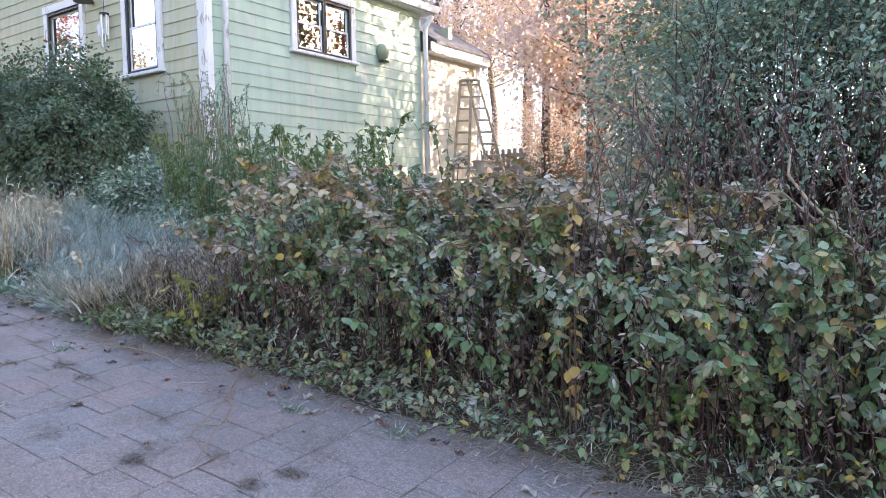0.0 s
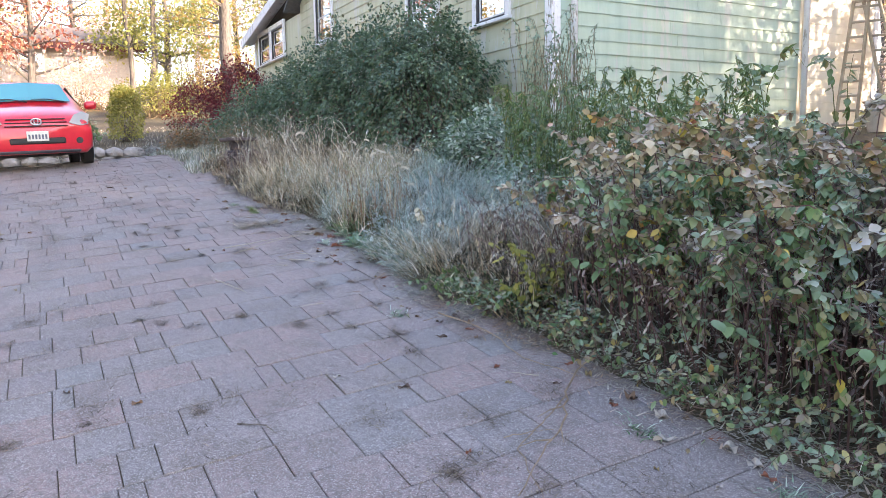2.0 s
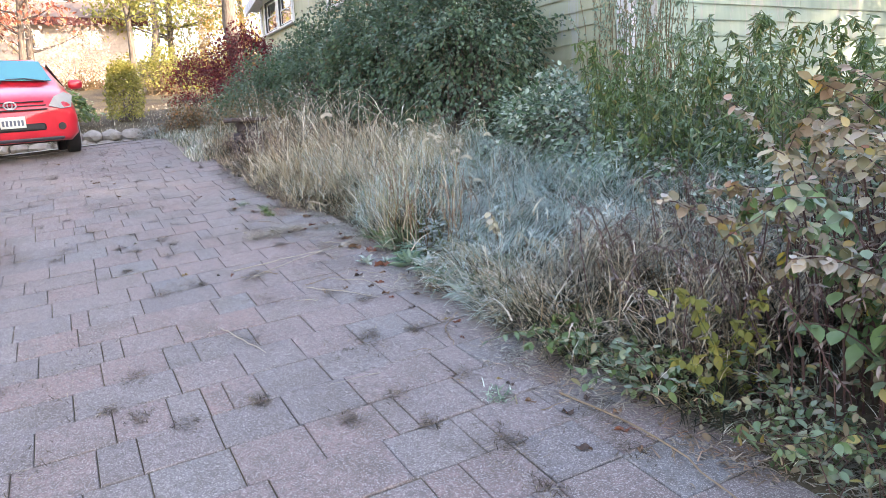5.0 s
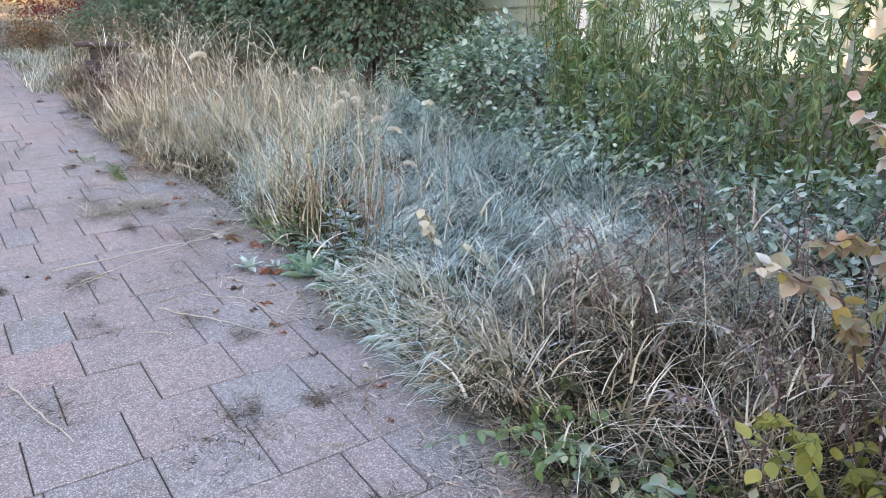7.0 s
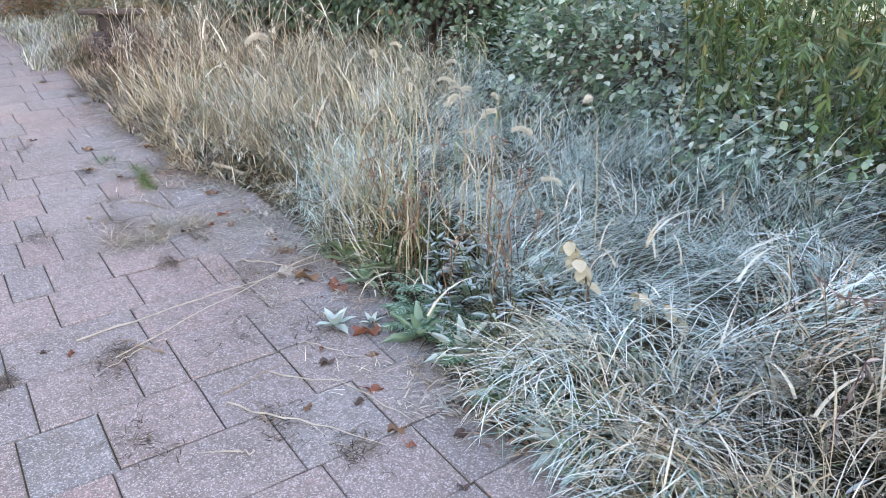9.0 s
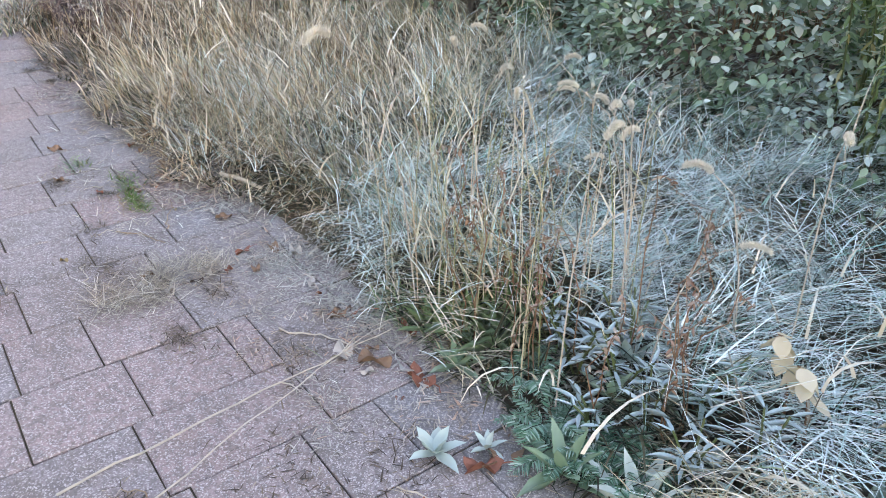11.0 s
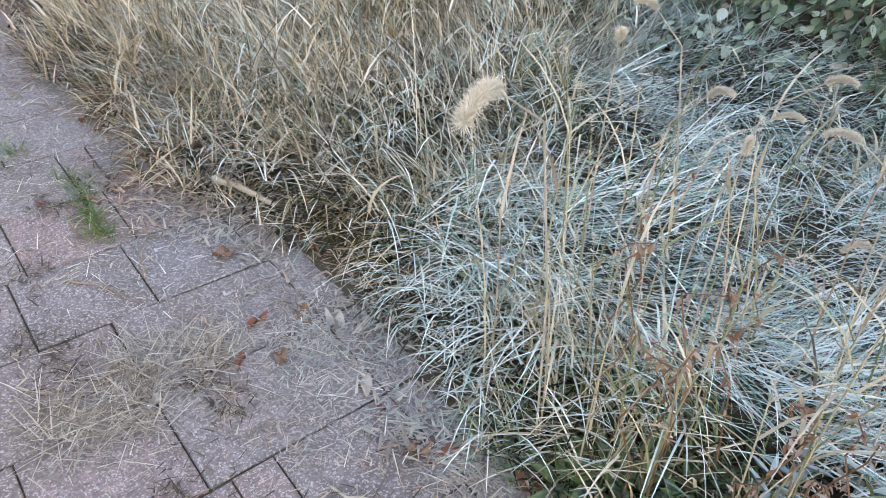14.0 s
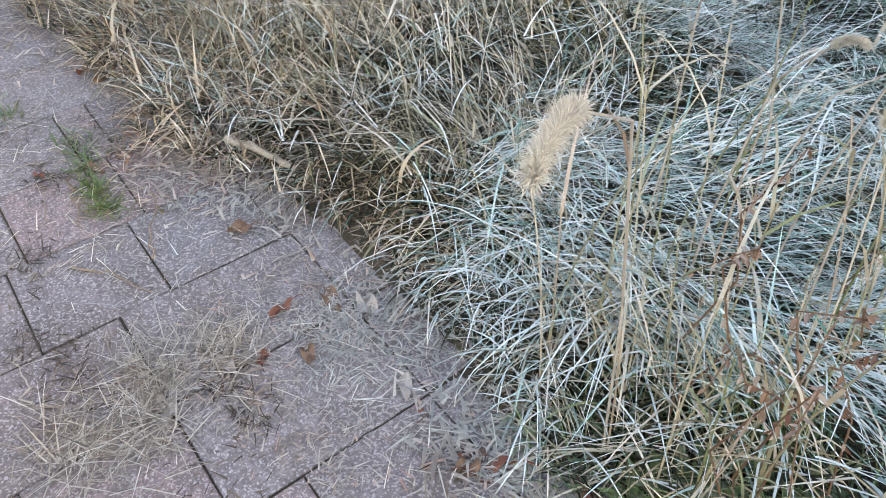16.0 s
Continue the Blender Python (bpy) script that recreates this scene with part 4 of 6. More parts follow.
bramble("yellow_green_spray", 9, (-4.7, -4.3), (3.1, 3.4), 0.5, 0.3, 24, 0.05, YEL_GREEN, "yellow-green leafy sprays hanging over the drive", "creeper", STEM_G, r0=0.003)
bramble("low_creeper", 40, (-5.4, -4.4), (3.0, 3.3), 0.2, 0.25, 18, 0.045, GREEN_WEED, "small green creeper at the paving edge", "creeper", STEM_G, r0=0.003, t0=0.0)
bramble("tall_weed_clump", 190, (-7.4, -4.8), (4.7, 6.2), 1.12, 0.24, 64, 0.062, GREEN_WEED, "tall slender green weeds in front of the house", "weeds", STEM_G, (0, -0.3), 0.006, 0.28, 0.7)
bramble("corner_shrub", 80, (-8.6, -7.4), (5.7, 6.4), 1.75, 0.3, 60, 0.036, VINE_LEAF, "sparse half-bare twiggy shrub at the house corner", "shrub", TWIG, (0.2, -0.2), 0.006, 0.45)
bramble("leafy_weed", 9, (-5.8, -4.6), (6.0, 7.0), 1.15, 0.35, 26, 0.09, GREEN_WEED, "broad-leaved green weed against the siding", "weeds", STEM_G, (0, 0), 0.007, 0.6)
# the tall vine-hung thicket
for x, y, rx, rz, n in [(-1.3, 6.6, 1.5, 2.5, 13000), (0.9, 6.2, 1.7, 3.4, 20000), (3.4, 6.4, 2.0, 4.2, 12000), (-2.2, 7.8, 1.0, 1.5, 6000), (0.2, 8.0, 2.4, 4.0, 14000)]:
    mound("vine_thicket", (x, y, float(land(x, y)) + rz * 0.45), (rx, 1.3, rz * 0.75), int(n * 2.2), 0.05, VINE_LEAF, "tall dark thicket hung with green vines", "thicket", 170, 0.42, shell=0.75, stem=CANE)
bramble("thicket_stems", 260, (-1.7, 3.5), (4.9, 6.4), 2.2, 0.7, 50, 0.042, VINE_LEAF, "tangle of dark stems and hanging vines", "thicket", CANE, (0, -0.6), 0.008, droop=1.0)
bramble("dead_weed_thicket", 300, (-1.8, 2.6), (3.5, 5.6), 1.6, 0.6, 24, 0.035, BROWN_WEED, "dead brown canes below the thicket", "dead weeds", CANE, r0=0.005, width=0.35)
# frosted ivy and shrubs by the house
mound("frosted_ivy", (-8.3, 5.5, 1.50), (1.35, 0.85, 0.62), 9500, 0.055, FROST_LEAF, "frosted ivy mound below the house wall", "ivy", 40, 0.2)
mound("frosted_ivy", (-6.9, 5.3, 1.30), (1.0, 0.8, 0.45), 5000, 0.05, FROST_LEAF, "low frosted ivy among the weeds", "ivy", 30, 0.2)
mound("frosted_ivy", (-5.2, 4.9, 1.05), (0.9, 0.6, 0.42), 4000, 0.05, FROST_LEAF, "low frosted ivy among the weeds", "ivy", 30, 0.2)
for x, y, rx, z, rz, n in [(-10.5, 5.5, 1.2, 2.35, 1.32, 20000), (-12.2, 5.3, 1.5, 2.35, 1.45, 19000), (-14.0, 5.0, 1.6, 2.2, 1.35, 15000), (-15.8, 4.7, 1.5, 2.1, 1.15, 10000), (-17.4, 4.5, 1.3, 2.0, 0.85, 6000)]:
    mound("evergreen_shrub", (x, y, z), (rx, 0.85, rz), n, 0.062, DARK_LEAF, "large dark evergreen shrub in front of the house", "shrub", 90, 0.22, 2.0, droop=0.9)
mound("low_shrub", (-16.4, 3.15, 1.75), (0.85, 0.5, 0.62), 6000, 0.045, leaf_mat("rust_shrub_leaf", [(0, (0.07, 0.06, 0.03)), (0.5, (0.12, 0.09, 0.04)), (0.8, (0.24, 0.10, 0.035)), (1, (0.08, 0.10, 0.04))], 0.2), "rust-tinged low shrub beside the drive", "shrub", 50)
mound("low_shrub", (-14.2, 3.75, 1.72), (1.2, 0.6, 0.68), 6000, 0.04, leaf_mat("olive_shrub_leaf", [(0, (0.06, 0.07, 0.03)), (0.5, (0.12, 0.10, 0.045)), (1, (0.20, 0.12, 0.06))], 0.25), "olive-brown low shrub beside the drive", "shrub", 50)
mound("low_shrub", (-18.0, 2.8, 1.62), (0.9, 0.5, 0.42), 4000, 0.035, leaf_mat("grey_shrub_leaf", [(0, (0.06, 0.07, 0.055)), (0.6, (0.13, 0.13, 0.115)), (1, (0.20, 0.18, 0.17))], 0.4), "grey-green low shrub beside the drive", "shrub", 50)
mound("maroon_maple", (-19.4, 4.9, 3.1), (1.25, 0.7, 0.95), 6000, 0.065, MAROON, "dark red small maple by the house", "tree", 40)
mound("maroon_maple", (-21.4, 4.2, 2.9), (0.95, 0.7, 0.75), 3500, 0.065, MAROON, "dark red small maple by the house", "tree", 30)

# grasses
PALE_DRY = leaf_mat("pale_dry_grass", [(0, (0.05, 0.036, 0.022)), (0.3, (0.17, 0.125, 0.08)), (0.55, (0.38, 0.30, 0.20)), (0.8, (0.56, 0.48, 0.36)), (1, (0.64, 0.60, 0.52))], 0.4, 0.1)
RED_STEM = plain_mat("red_brown_stem", (0.20, 0.11, 0.06), 0.7, 0, 0.4, 20)
RED_WEED = leaf_mat("red_brown_pod", [(0, (0.14, 0.06, 0.035)), (0.6, (0.24, 0.13, 0.08)), (1, (0.36, 0.28, 0.20))], 0.3)
# near-black under-layer: the shade between the blades is put into its colour
UNDER = leaf_mat("gap_shade_thatch", [(0, (0.006, 0.009, 0.006)), (0.5, (0.018, 0.026, 0.016)), (0.8, (0.045, 0.045, 0.026)), (1, (0.09, 0.08, 0.05))], 0, 0.05)
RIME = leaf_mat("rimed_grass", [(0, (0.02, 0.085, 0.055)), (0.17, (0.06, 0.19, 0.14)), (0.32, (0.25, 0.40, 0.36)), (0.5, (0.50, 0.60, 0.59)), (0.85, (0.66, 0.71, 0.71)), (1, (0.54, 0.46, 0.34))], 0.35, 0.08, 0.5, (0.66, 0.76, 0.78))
STRAWY = leaf_mat("lodged_straw", [(0, (0.05, 0.045, 0.022)), (0.2, (0.13, 0.13, 0.055)), (0.4, (0.31, 0.255, 0.155)), (0.65, (0.52, 0.44, 0.31)), (0.9, (0.64, 0.60, 0.52)), (1, (0.10, 0.17, 0.06))], 0.3, 0.08, 0.6, (0.62, 0.66, 0.64))
TAN = leaf_mat("tan_dead_grass", [(0, (0.04, 0.026, 0.016)), (0.3, (0.16, 0.10, 0.06)), (0.55, (0.36, 0.26, 0.16)), (0.8, (0.54, 0.44, 0.31)), (1, (0.62, 0.58, 0.50))], 0.25, 0.08, 0.6, (0.62, 0.64, 0.62))
LUSH = leaf_mat("lush_green_blade", [(0, (0.02, 0.05, 0.012)), (0.5, (0.06, 0.13, 0.03)), (0.85, (0.13, 0.20, 0.055)), (1, (0.35, 0.31, 0.14))], 0.25, 0.3)


def field(x, y, scale, seed):
    return np.array([noise.noise(Vector((a * scale, b * scale, seed))) for a, b in zip(x, y)])


def lodged(name, n, xr, yr, depth, length, width, mat, label, flow, swing=1.4, layer=(0.5, 1.0), lean=(0.5, 1.5), bend=(0.0, 1.1), inside=None, spread=0.9, seed=3.0):
    """Fallen grass in swathes: blades lie on a lumpy mat and spill over its edge."""
    x, y = rng.uniform(*xr, n), rng.uniform(*yr, n)
    e = edge(x)
    ok = y > e + 0.015
    if inside is not None:
        ok &= inside(x, y)
    x, y, e = x[ok], y[ok], e[ok]
    n = len(x)
    rim = smooth01((y - e + 0.05) / 0.30)
    lump = np.clip(0.75 + 1.1 * field(x, y, 2.6, seed), 0.2, 1.6)
    tuft = field(x, y, 6.0, seed + 5)
    z = land(x, y) + depth * rim * lump * rng.uniform(*layer, n) * (1 + 0.8 * tuft)
    az = flow + swing * 1.6 * field(x, y, 1.5, seed + 9) + 1.6 * tuft + rng.normal(0, spread, n)
    v, f = blade_arrays(np.stack([x, y, z], 1), az, length * (0.4 + 0.6 * rim) * rng.uniform(0.4, 1.25, n), rng.uniform(*lean, n), rng.uniform(*bend, n) + 0.3 * (1 - rim), width * rng.uniform(0.5, 1.5, n), 4)
    return tagged(np_mesh(name, v, [f], mat), label, "grass", kind="stuff")


def frosty(x, y):
    return (x > -8.2 - 0.45 * (y - 3.0) + 0.12 * np.sin(y * 9)) & (x < -5.75 + 0.35 * np.sin(y * 5) + 0.5 * (y - 3.2)) & (y < 5.1) & ((y > edge(x) + 0.42) | ((x < -7.5) & (y > edge(x) + 0.25)) | (x > -6.5))


def strawy(x, y):
    return ((x < -8.0 - 0.45 * (y - 3.0)) & (y < 4.9)) | ((x < -7.3) & (y < edge(x) + 0.35))


lodged("thatch", 13000, (-9.6, -5.0), (2.9, 5.2), 0.15, 0.20, 0.007, UNDER, "near-black thatch painting the shaded gaps under the frosted grass", -0.6, layer=(0.0, 0.8))
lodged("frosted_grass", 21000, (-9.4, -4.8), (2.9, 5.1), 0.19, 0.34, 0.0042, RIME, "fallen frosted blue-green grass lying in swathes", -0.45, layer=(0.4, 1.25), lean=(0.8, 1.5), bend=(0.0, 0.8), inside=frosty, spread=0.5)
lodged("frosted_grass", 300, (-8.35, -7.85), (3.06, 3.5), 0.30, 0.32, 0.0045, RIME, "frosted tuft hanging over the paving edge", -1.4, 0.4, (0.5, 1.2), (0.2, 1.0), (0.9, 1.9), spread=0.7)
lodged("thatch", 12000, (-13.2, -8.0), (2.6, 4.8), 0.15, 0.18, 0.008, UNDER, "near-black thatch painting the shaded gaps under the dry grass", -1.2, layer=(0.0, 0.8))
lodged("mixed_grass", 11500, (-10.6, -7.3), (2.7, 4.9), 0.24, 0.28, 0.0044, STRAWY, "fallen green and straw-coloured grass", -1.3, layer=(0.3, 1.2), lean=(0.2, 1.5), inside=strawy)
lodged("frosted_grass", 3600, (-10.2, -7.4), (2.9, 4.9), 0.24, 0.24, 0.0042, RIME, "frosted blades among the straw", -1.3, layer=(0.7, 1.25), inside=strawy, seed=8.0)
lodged("dry_grass", 6500, (-13.4, -9.0), (2.6, 4.4), 0.2, 0.27, 0.0062, TAN, "tan dead grass fallen along the drive", -1.5, layer=(0.3, 1.2), lean=(0.2, 1.4))
lodged("dry_grass", 1500, (-10.0, -8.3), (2.65, 3.3), 0.14, 0.26, 0.0042, TAN, "tan dead grass at the paving edge", -1.7, layer=(0.4, 1.2))
lodged("dry_grass", 1300, (-6.7, -5.5), (2.9, 3.35), 0.2, 0.26, 0.0048, STRAWY, "straw grass spilling over the paving edge", -1.5, 0.5, (0.2, 1.2), (0.4, 1.3), (0.3, 1.6))
grass("dry_grass", 2800, (-12.8, -8.5), (2.8, 4.3), 0.30, 0.006, PALE_DRY, "upright dry grass along the drive", (0.05, 0.6), (0.3, 1.6), clump=0.06)
grass("mixed_grass", 2600, (-9.8, -8.2), (3.1, 4.8), 0.27, 0.005, STRAWY, "half-standing straw tufts", (0.1, 0.7), (0.4, 1.6), clump=0.07)
grass("frosted_grass", 3200, (-8.0, -5.9), (3.45, 4.9), 0.30, 0.0055, RIME, "frosted tufts standing out of the fallen grass", (0.2, 0.9), (0.4, 1.8), clump=0.05)
grass("lush_grass", 900, (-7.95, -7.25), (3.05, 3.4), 0.26, 0.006, LUSH, "fresh green grass at the foot of the dry clump", (0.1, 0.8), (0.4, 1.6), clump=0.06)
grass("dry_grass", 2700, (-6.0, -4.5), (3.05, 4.4), 0.50, 0.006, PALE_DRY, "standing tan grass below brown weeds", (0.1, 0.8), (0.5, 1.8), clump=0.07)
lodged("dry_grass", 2500, (-6.1, -4.4), (3.0, 4.8), 0.2, 0.32, 0.0055, TAN, "fallen tan grass below brown weeds", -0.9, layer=(0.4, 1.2), lean=(0.6, 1.4))
lodged("thatch", 5500, (-6.1, -4.3), (3.0, 4.8), 0.16, 0.24, 0.008, UNDER, "near-black thatch painting the shaded gaps under the tan grass", -0.6, layer=(0.1, 0.9))
grass("dry_grass", 2500, (-4.4, 1.5), (3.05, 3.7), 0.3, 0.007, MIX_GRASS, "thin grass at the foot of the hedge", (0.2, 1.0), (0.5, 1.8), clump=0.10)
grass("roadside_grass", 7000, (-18.0, -12.5), (2.5, 4.2), 0.22, 0.010, MIX_GRASS, "short grass at the side of the drive", keep=lambda x, y: y > 2.5 + 0.1 * np.sin(x * 4))
grass("roadside_grass", 9000, (-17.5, -7.5), (-3.0, -0.8), 0.2, 0.010, MIX_GRASS, "short straw-coloured grass on the open side", keep=lambda x, y: y < -0.85 + 0.15 * np.sin(x * 3))
bramble("red_stemmed_weeds", 26, (-7.7, -6.8), (3.1, 3.6), 0.62, 0.16, 26, 0.02, RED_WEED, "dry red-brown weeds with seed pods", "dead weeds", RED_STEM, r0=0.003, width=0.4, t0=0.35)
STALK = leaf_mat("yellow_green_stalk", [(0, (0.10, 0.13, 0.035)), (0.4, (0.23, 0.205, 0.12)), (0.7, (0.44, 0.39, 0.29)), (1, (0.22, 0.12, 0.07))], 0.2, 0.1)
stalks("foxtail_grass", 190, (-12.4, -8.7), (3.0, 4.2), 0.82, "dry foxtail grass with nodding seed heads", head=0.115, r=0.0025)
stalks("foxtail_grass", 46, (-7.95, -7.2), (3.1, 3.6), 0.70, "dry foxtail clump at the paving edge", STALK, head=0.09, lean=0.22, r=0.003, per_leaf=3)
stalks("foxtail_grass", 60, (-8.6, -6.2), (3.4, 5.0), 0.40, "pale dry stalks among frosted grass", head=0.08)
stalks("foxtail_grass", 60, (-5.8, -4.4), (3.15, 4.3), 0.6, "pale dry stalks among brown weeds", head=0.09)

# ---- trees ----
def tree(name, at, height, girth, crown, leaf, mat, label, n=4000, clumps=26, bark=BARK, low=0.35, lean=0.03):
    """Tapered trunk, limbs and a crown of leaf clumps with gaps."""
    x, y = at
    z0 = float(land(x, y)) - 0.1
    ob = thing(name, (x, y, z0), label, "tree")
    t = np.linspace(0, 1, 9)
    bend = rng.normal(0, lean, (9, 2)).cumsum(0) * height * 0.25
    tr = np.stack([bend[:, 0] - bend[0, 0], bend[:, 1] - bend[0, 1], t * height], 1)
    bm = bmesh.new()
    add_tube(bm, [tuple(q) for q in tr], [girth * (1.25 if i == 0 else 1 - 0.85 * s) for i, s in enumerate(t)], 9)
    part("trunk", bm, bark, ob, smooth=True)
    bm = bmesh.new()
    cs = []
    for k in range(clumps):
        s = rng.uniform(low, 1.0)
        i = min(int(s * 8), 7)
        b = tr[i] + (tr[i + 1] - tr[i]) * (s * 8 - i)
        a = rng.uniform(0, 2 * math.pi)
        out = crown * rng.uniform(0.35, 1.0) * (1.15 - 0.6 * s)
        e = b + np.array([math.cos(a) * out, math.sin(a) * out, out * rng.uniform(0.1, 0.7)])
        m = (b + e) / 2 + np.array([0, 0, -0.05 * out])
        r = girth * 0.35 * (1.1 - s)
        add_tube(bm, [tuple(b), tuple(m), tuple(e)], [r + 0.01, r * 0.6 + 0.006, 0.006], 5)
        cs += [e, (m + e) / 2]
    part("limbs", bm, bark, ob)
    cs = np.array(cs)
    i = rng.integers(0, len(cs), n)
    p = cs[i] + rng.normal(0, 1, (n, 3)) * crown * np.array([0.17, 0.17, 0.12])
    p = p + np.array([x, y, z0])
    v, q, tt = leaf_set(p, rand_dir(n), leaf, 0.7, far=True)
    np_mesh("crown", v, [q, tt], mat, ob)
    return ob


# behind the rear wing, and trees added out of view to shade the drive
for at, h, g, c, mat, n, lb in [((-9.5, 20), 9, 0.16, 2.6, PALE_AUT, 5000, "tall tree with pale pinkish autumn leaves"), ((-6.0, 22), 10, 0.18, 3.0, PALE_AUT, 6000, "tall tree with pale pinkish autumn leaves"), ((-12.5, 25), 11, 0.2, 3.0, PALE_AUT, 5000, "tall tree with pale pinkish autumn leaves"),
                            ((-4.6, 14), 5, 0.1, 2.0, RED_AUT, 3500, "small tree with red autumn leaves"), ((-3.4, 15.5), 8, 0.15, 2.4, YEL_GREEN, 5000, "tree with yellow autumn leaves"), ((-0.5, 23), 10, 0.2, 3.0, AUTUMN, 6000, "tree with orange autumn leaves"), ((-7.5, 17.5), 4.5, 0.09, 1.8, PALE_AUT, 3500, "small tree with pale autumn leaves"), ((-4.0, 26), 12, 0.2, 3.6, AUTUMN, 9000, "tree with orange autumn leaves"), ((-8.0, 29), 13, 0.22, 4.0, PALE_AUT, 12000, "tall tree with pale pinkish autumn leaves"), ((-3.6, 13.0), 5.5, 0.1, 1.9, YEL_GREEN, 4000, "small tree with orange autumn leaves"), ((-1.8, 11.5), 6.5, 0.1, 1.9, YEL_GREEN, 7000, "tree with yellow autumn leaves"), ((-6.5, 19.5), 7, 0.12, 2.4, PALE_AUT, 9000, "tall tree with pale pinkish autumn leaves"), ((-14.5, 33), 14, 0.25, 4.5, PALE_AUT, 12000, "tall tree with pale pinkish autumn leaves"), ((-10.0, 38), 15, 0.25, 4.5, AUTUMN, 12000, "tree with orange autumn leaves"), ((-2.5, 34), 15, 0.25, 4.5, AUTUMN, 12000, "tree with orange autumn leaves"), ((-9.2, 18.0), 8, 0.14, 2.6, PALE_AUT, 12000, "tall tree with pale pinkish autumn leaves"), ((-11.2, 22), 10, 0.16, 3.0, PALE_AUT, 12000, "tall tree with pale pinkish autumn leaves"), ((-16.5, 30), 13, 0.2, 4.0, PALE_AUT, 12000, "tall tree with pale pinkish autumn leaves"), ((-19.5, 36), 15, 0.2, 4.5, AUTUMN, 12000, "tree with orange autumn leaves"), ((-11.0, 26), 11, 0.2, 3.4, PALE_AUT, 12000, "tall tree with pale pinkish autumn leaves"), ((-7.2, 16.2), 5, 0.1, 2.0, PALE_AUT, 9000, "small tree with pale autumn leaves"), ((-6.0, 15.5), 3.6, 0.08, 1.6, PALE_AUT, 3500, "small tree with pale autumn leaves"), ((-13.5, 29), 12, 0.2, 4.0, PALE_AUT, 14000, "tall tree with pale pinkish autumn leaves"), ((-8.5, 24), 9, 0.16, 3.0, AUTUMN, 9000, "tree with orange autumn leaves"), ((-14.5, 20.5), 9, 0.16, 3.0, PALE_AUT, 12000, "tall tree with pale pinkish autumn leaves"), ((-18, 26), 12, 0.2, 4.0, PALE_AUT, 12000, "tall tree with pale pinkish autumn leaves"), ((-21, 31), 14, 0.2, 4.5, AUTUMN, 12000, "tree with orange autumn leaves"), ((-23, 38), 16, 0.25, 5.0, PALE_AUT, 12000, "tall tree with pale pinkish autumn leaves")]:
    tree("autumn_tree", at, h, g, c, 0.15, mat, lb, int(n * 0.55))
# added trees, set along the sun's path to shade drive, house wall and car
for at, h in [((6.5, 9.0), 10), ((3.0, 9.5), 9), ((10.5, 8.0), 11), ((8.5, 13.0), 12), ((13.0, 12.0), 12), ((5.0, 12.5), 11), ((16.0, 15.0), 13), ((12.0, 17.0), 13), ((1.0, 15.0), 9), ((5.5, 18.5), 11), ((0.6, 11.8), 11), ((4.0, 14.5), 13), ((8.5, 16.8), 14), ((9.0, 20.0), 12)]:
    tree("sun_blocking_tree", at, h, 0.2, 3.2, 0.22, DARK_LEAF, "dense green tree added behind the thicket to block the sun", 7000, 34, low=0.12)
# across the drive: mirrored in the front windows
for at, h in [((-9, -9), 13), ((-14, -8), 12), ((-19, -9), 13), ((-25, -10), 13), ((-4, -10), 12), ((-33, -11), 13), ((-12, -14), 15), ((-17, -15), 15), ((-23, -16), 16), ((-29, -14), 15)]:
    tree("autumn_tree", at, h, 0.2, 3.2, 0.22, AUTUMN, "large orange autumn tree across the drive", 7000, 34, low=0.12)

for x, y, rx, rz, mat, n, lb in [(-8.8, 18.5, 2.2, 1.6, PALE_AUT, 6000, "pale pinkish scrub behind the house"), (-6.4, 17.0, 1.5, 1.3, RED_AUT, 4000, "reddish scrub behind the house"), (-11.5, 24, 3.0, 2.2, PALE_AUT, 7000, "pale pinkish scrub behind the house"), (-4.6, 16.5, 1.5, 1.6, AUTUMN, 4500, "orange scrub behind the house"), (-15, 30, 4.0, 3.0, PALE_AUT, 7000, "pale pinkish scrub behind the house")]:
    mound("scrub", (x, y, float(land(x, y)) + rz * 0.4), (rx, rx * 0.7, rz), n, 0.09, mat, lb, "shrub", 80, 0.35, 1.6, shell=0.8, stem=TWIG)

# ---- beyond the car ----
PALE_ROAD = plain_mat("pale_road", (0.42, 0.40, 0.37), 0.9, 0, 0.2, 2, 0.2)
xs = np.linspace(-20.6, -18.1, 6)
ys = np.linspace(-30, 2.3, 40)
X, Y = np.meshgrid(xs, ys, indexing="ij")
v = np.stack([X, Y, land(X, Y) + 0.015], -1).reshape(-1, 3)
i, j = np.meshgrid(np.arange(5), np.arange(39), indexing="ij")
a = (i * 40 + j).ravel()
tagged(np_mesh("road", v, [np.stack([a, a + 40, a + 41, a + 1], 1)], PALE_ROAD, smooth=True), "pale sunlit road beyond the parked car", "road", kind="structure")
ROCK = plain_mat("field_stone", (0.36, 0.34, 0.32), 0.9, 0, 0.45, 5, 0.6)
wallo = thing("stone_wall", at_land(-21.8, 0.0), "low dry stone wall beyond the road", "wall")
for row in range(2):
    y = -9.0
    while y < 3.4:
        w = rng.uniform(0.25, 0.55)
        bm = bmesh.new()
        bmesh.ops.create_icosphere(bm, subdivisions=2, radius=1)
        sd = rng.uniform(0, 50)
        for vv in bm.verts:
            q = vv.co * (1 + 0.25 * noise.noise(vv.co * 1.5 + Vector((sd, 0, 0))))
            vv.co = Vector((q.x * 0.24, q.y * w * 0.55, q.z * 0.15)) + Vector((rng.uniform(-0.002, 0.002) - row * 0.03, y + w / 2 - 0.0, 0.1 + row * 0.22))
        part("stone", bm, ROCK, wallo)
        y += w
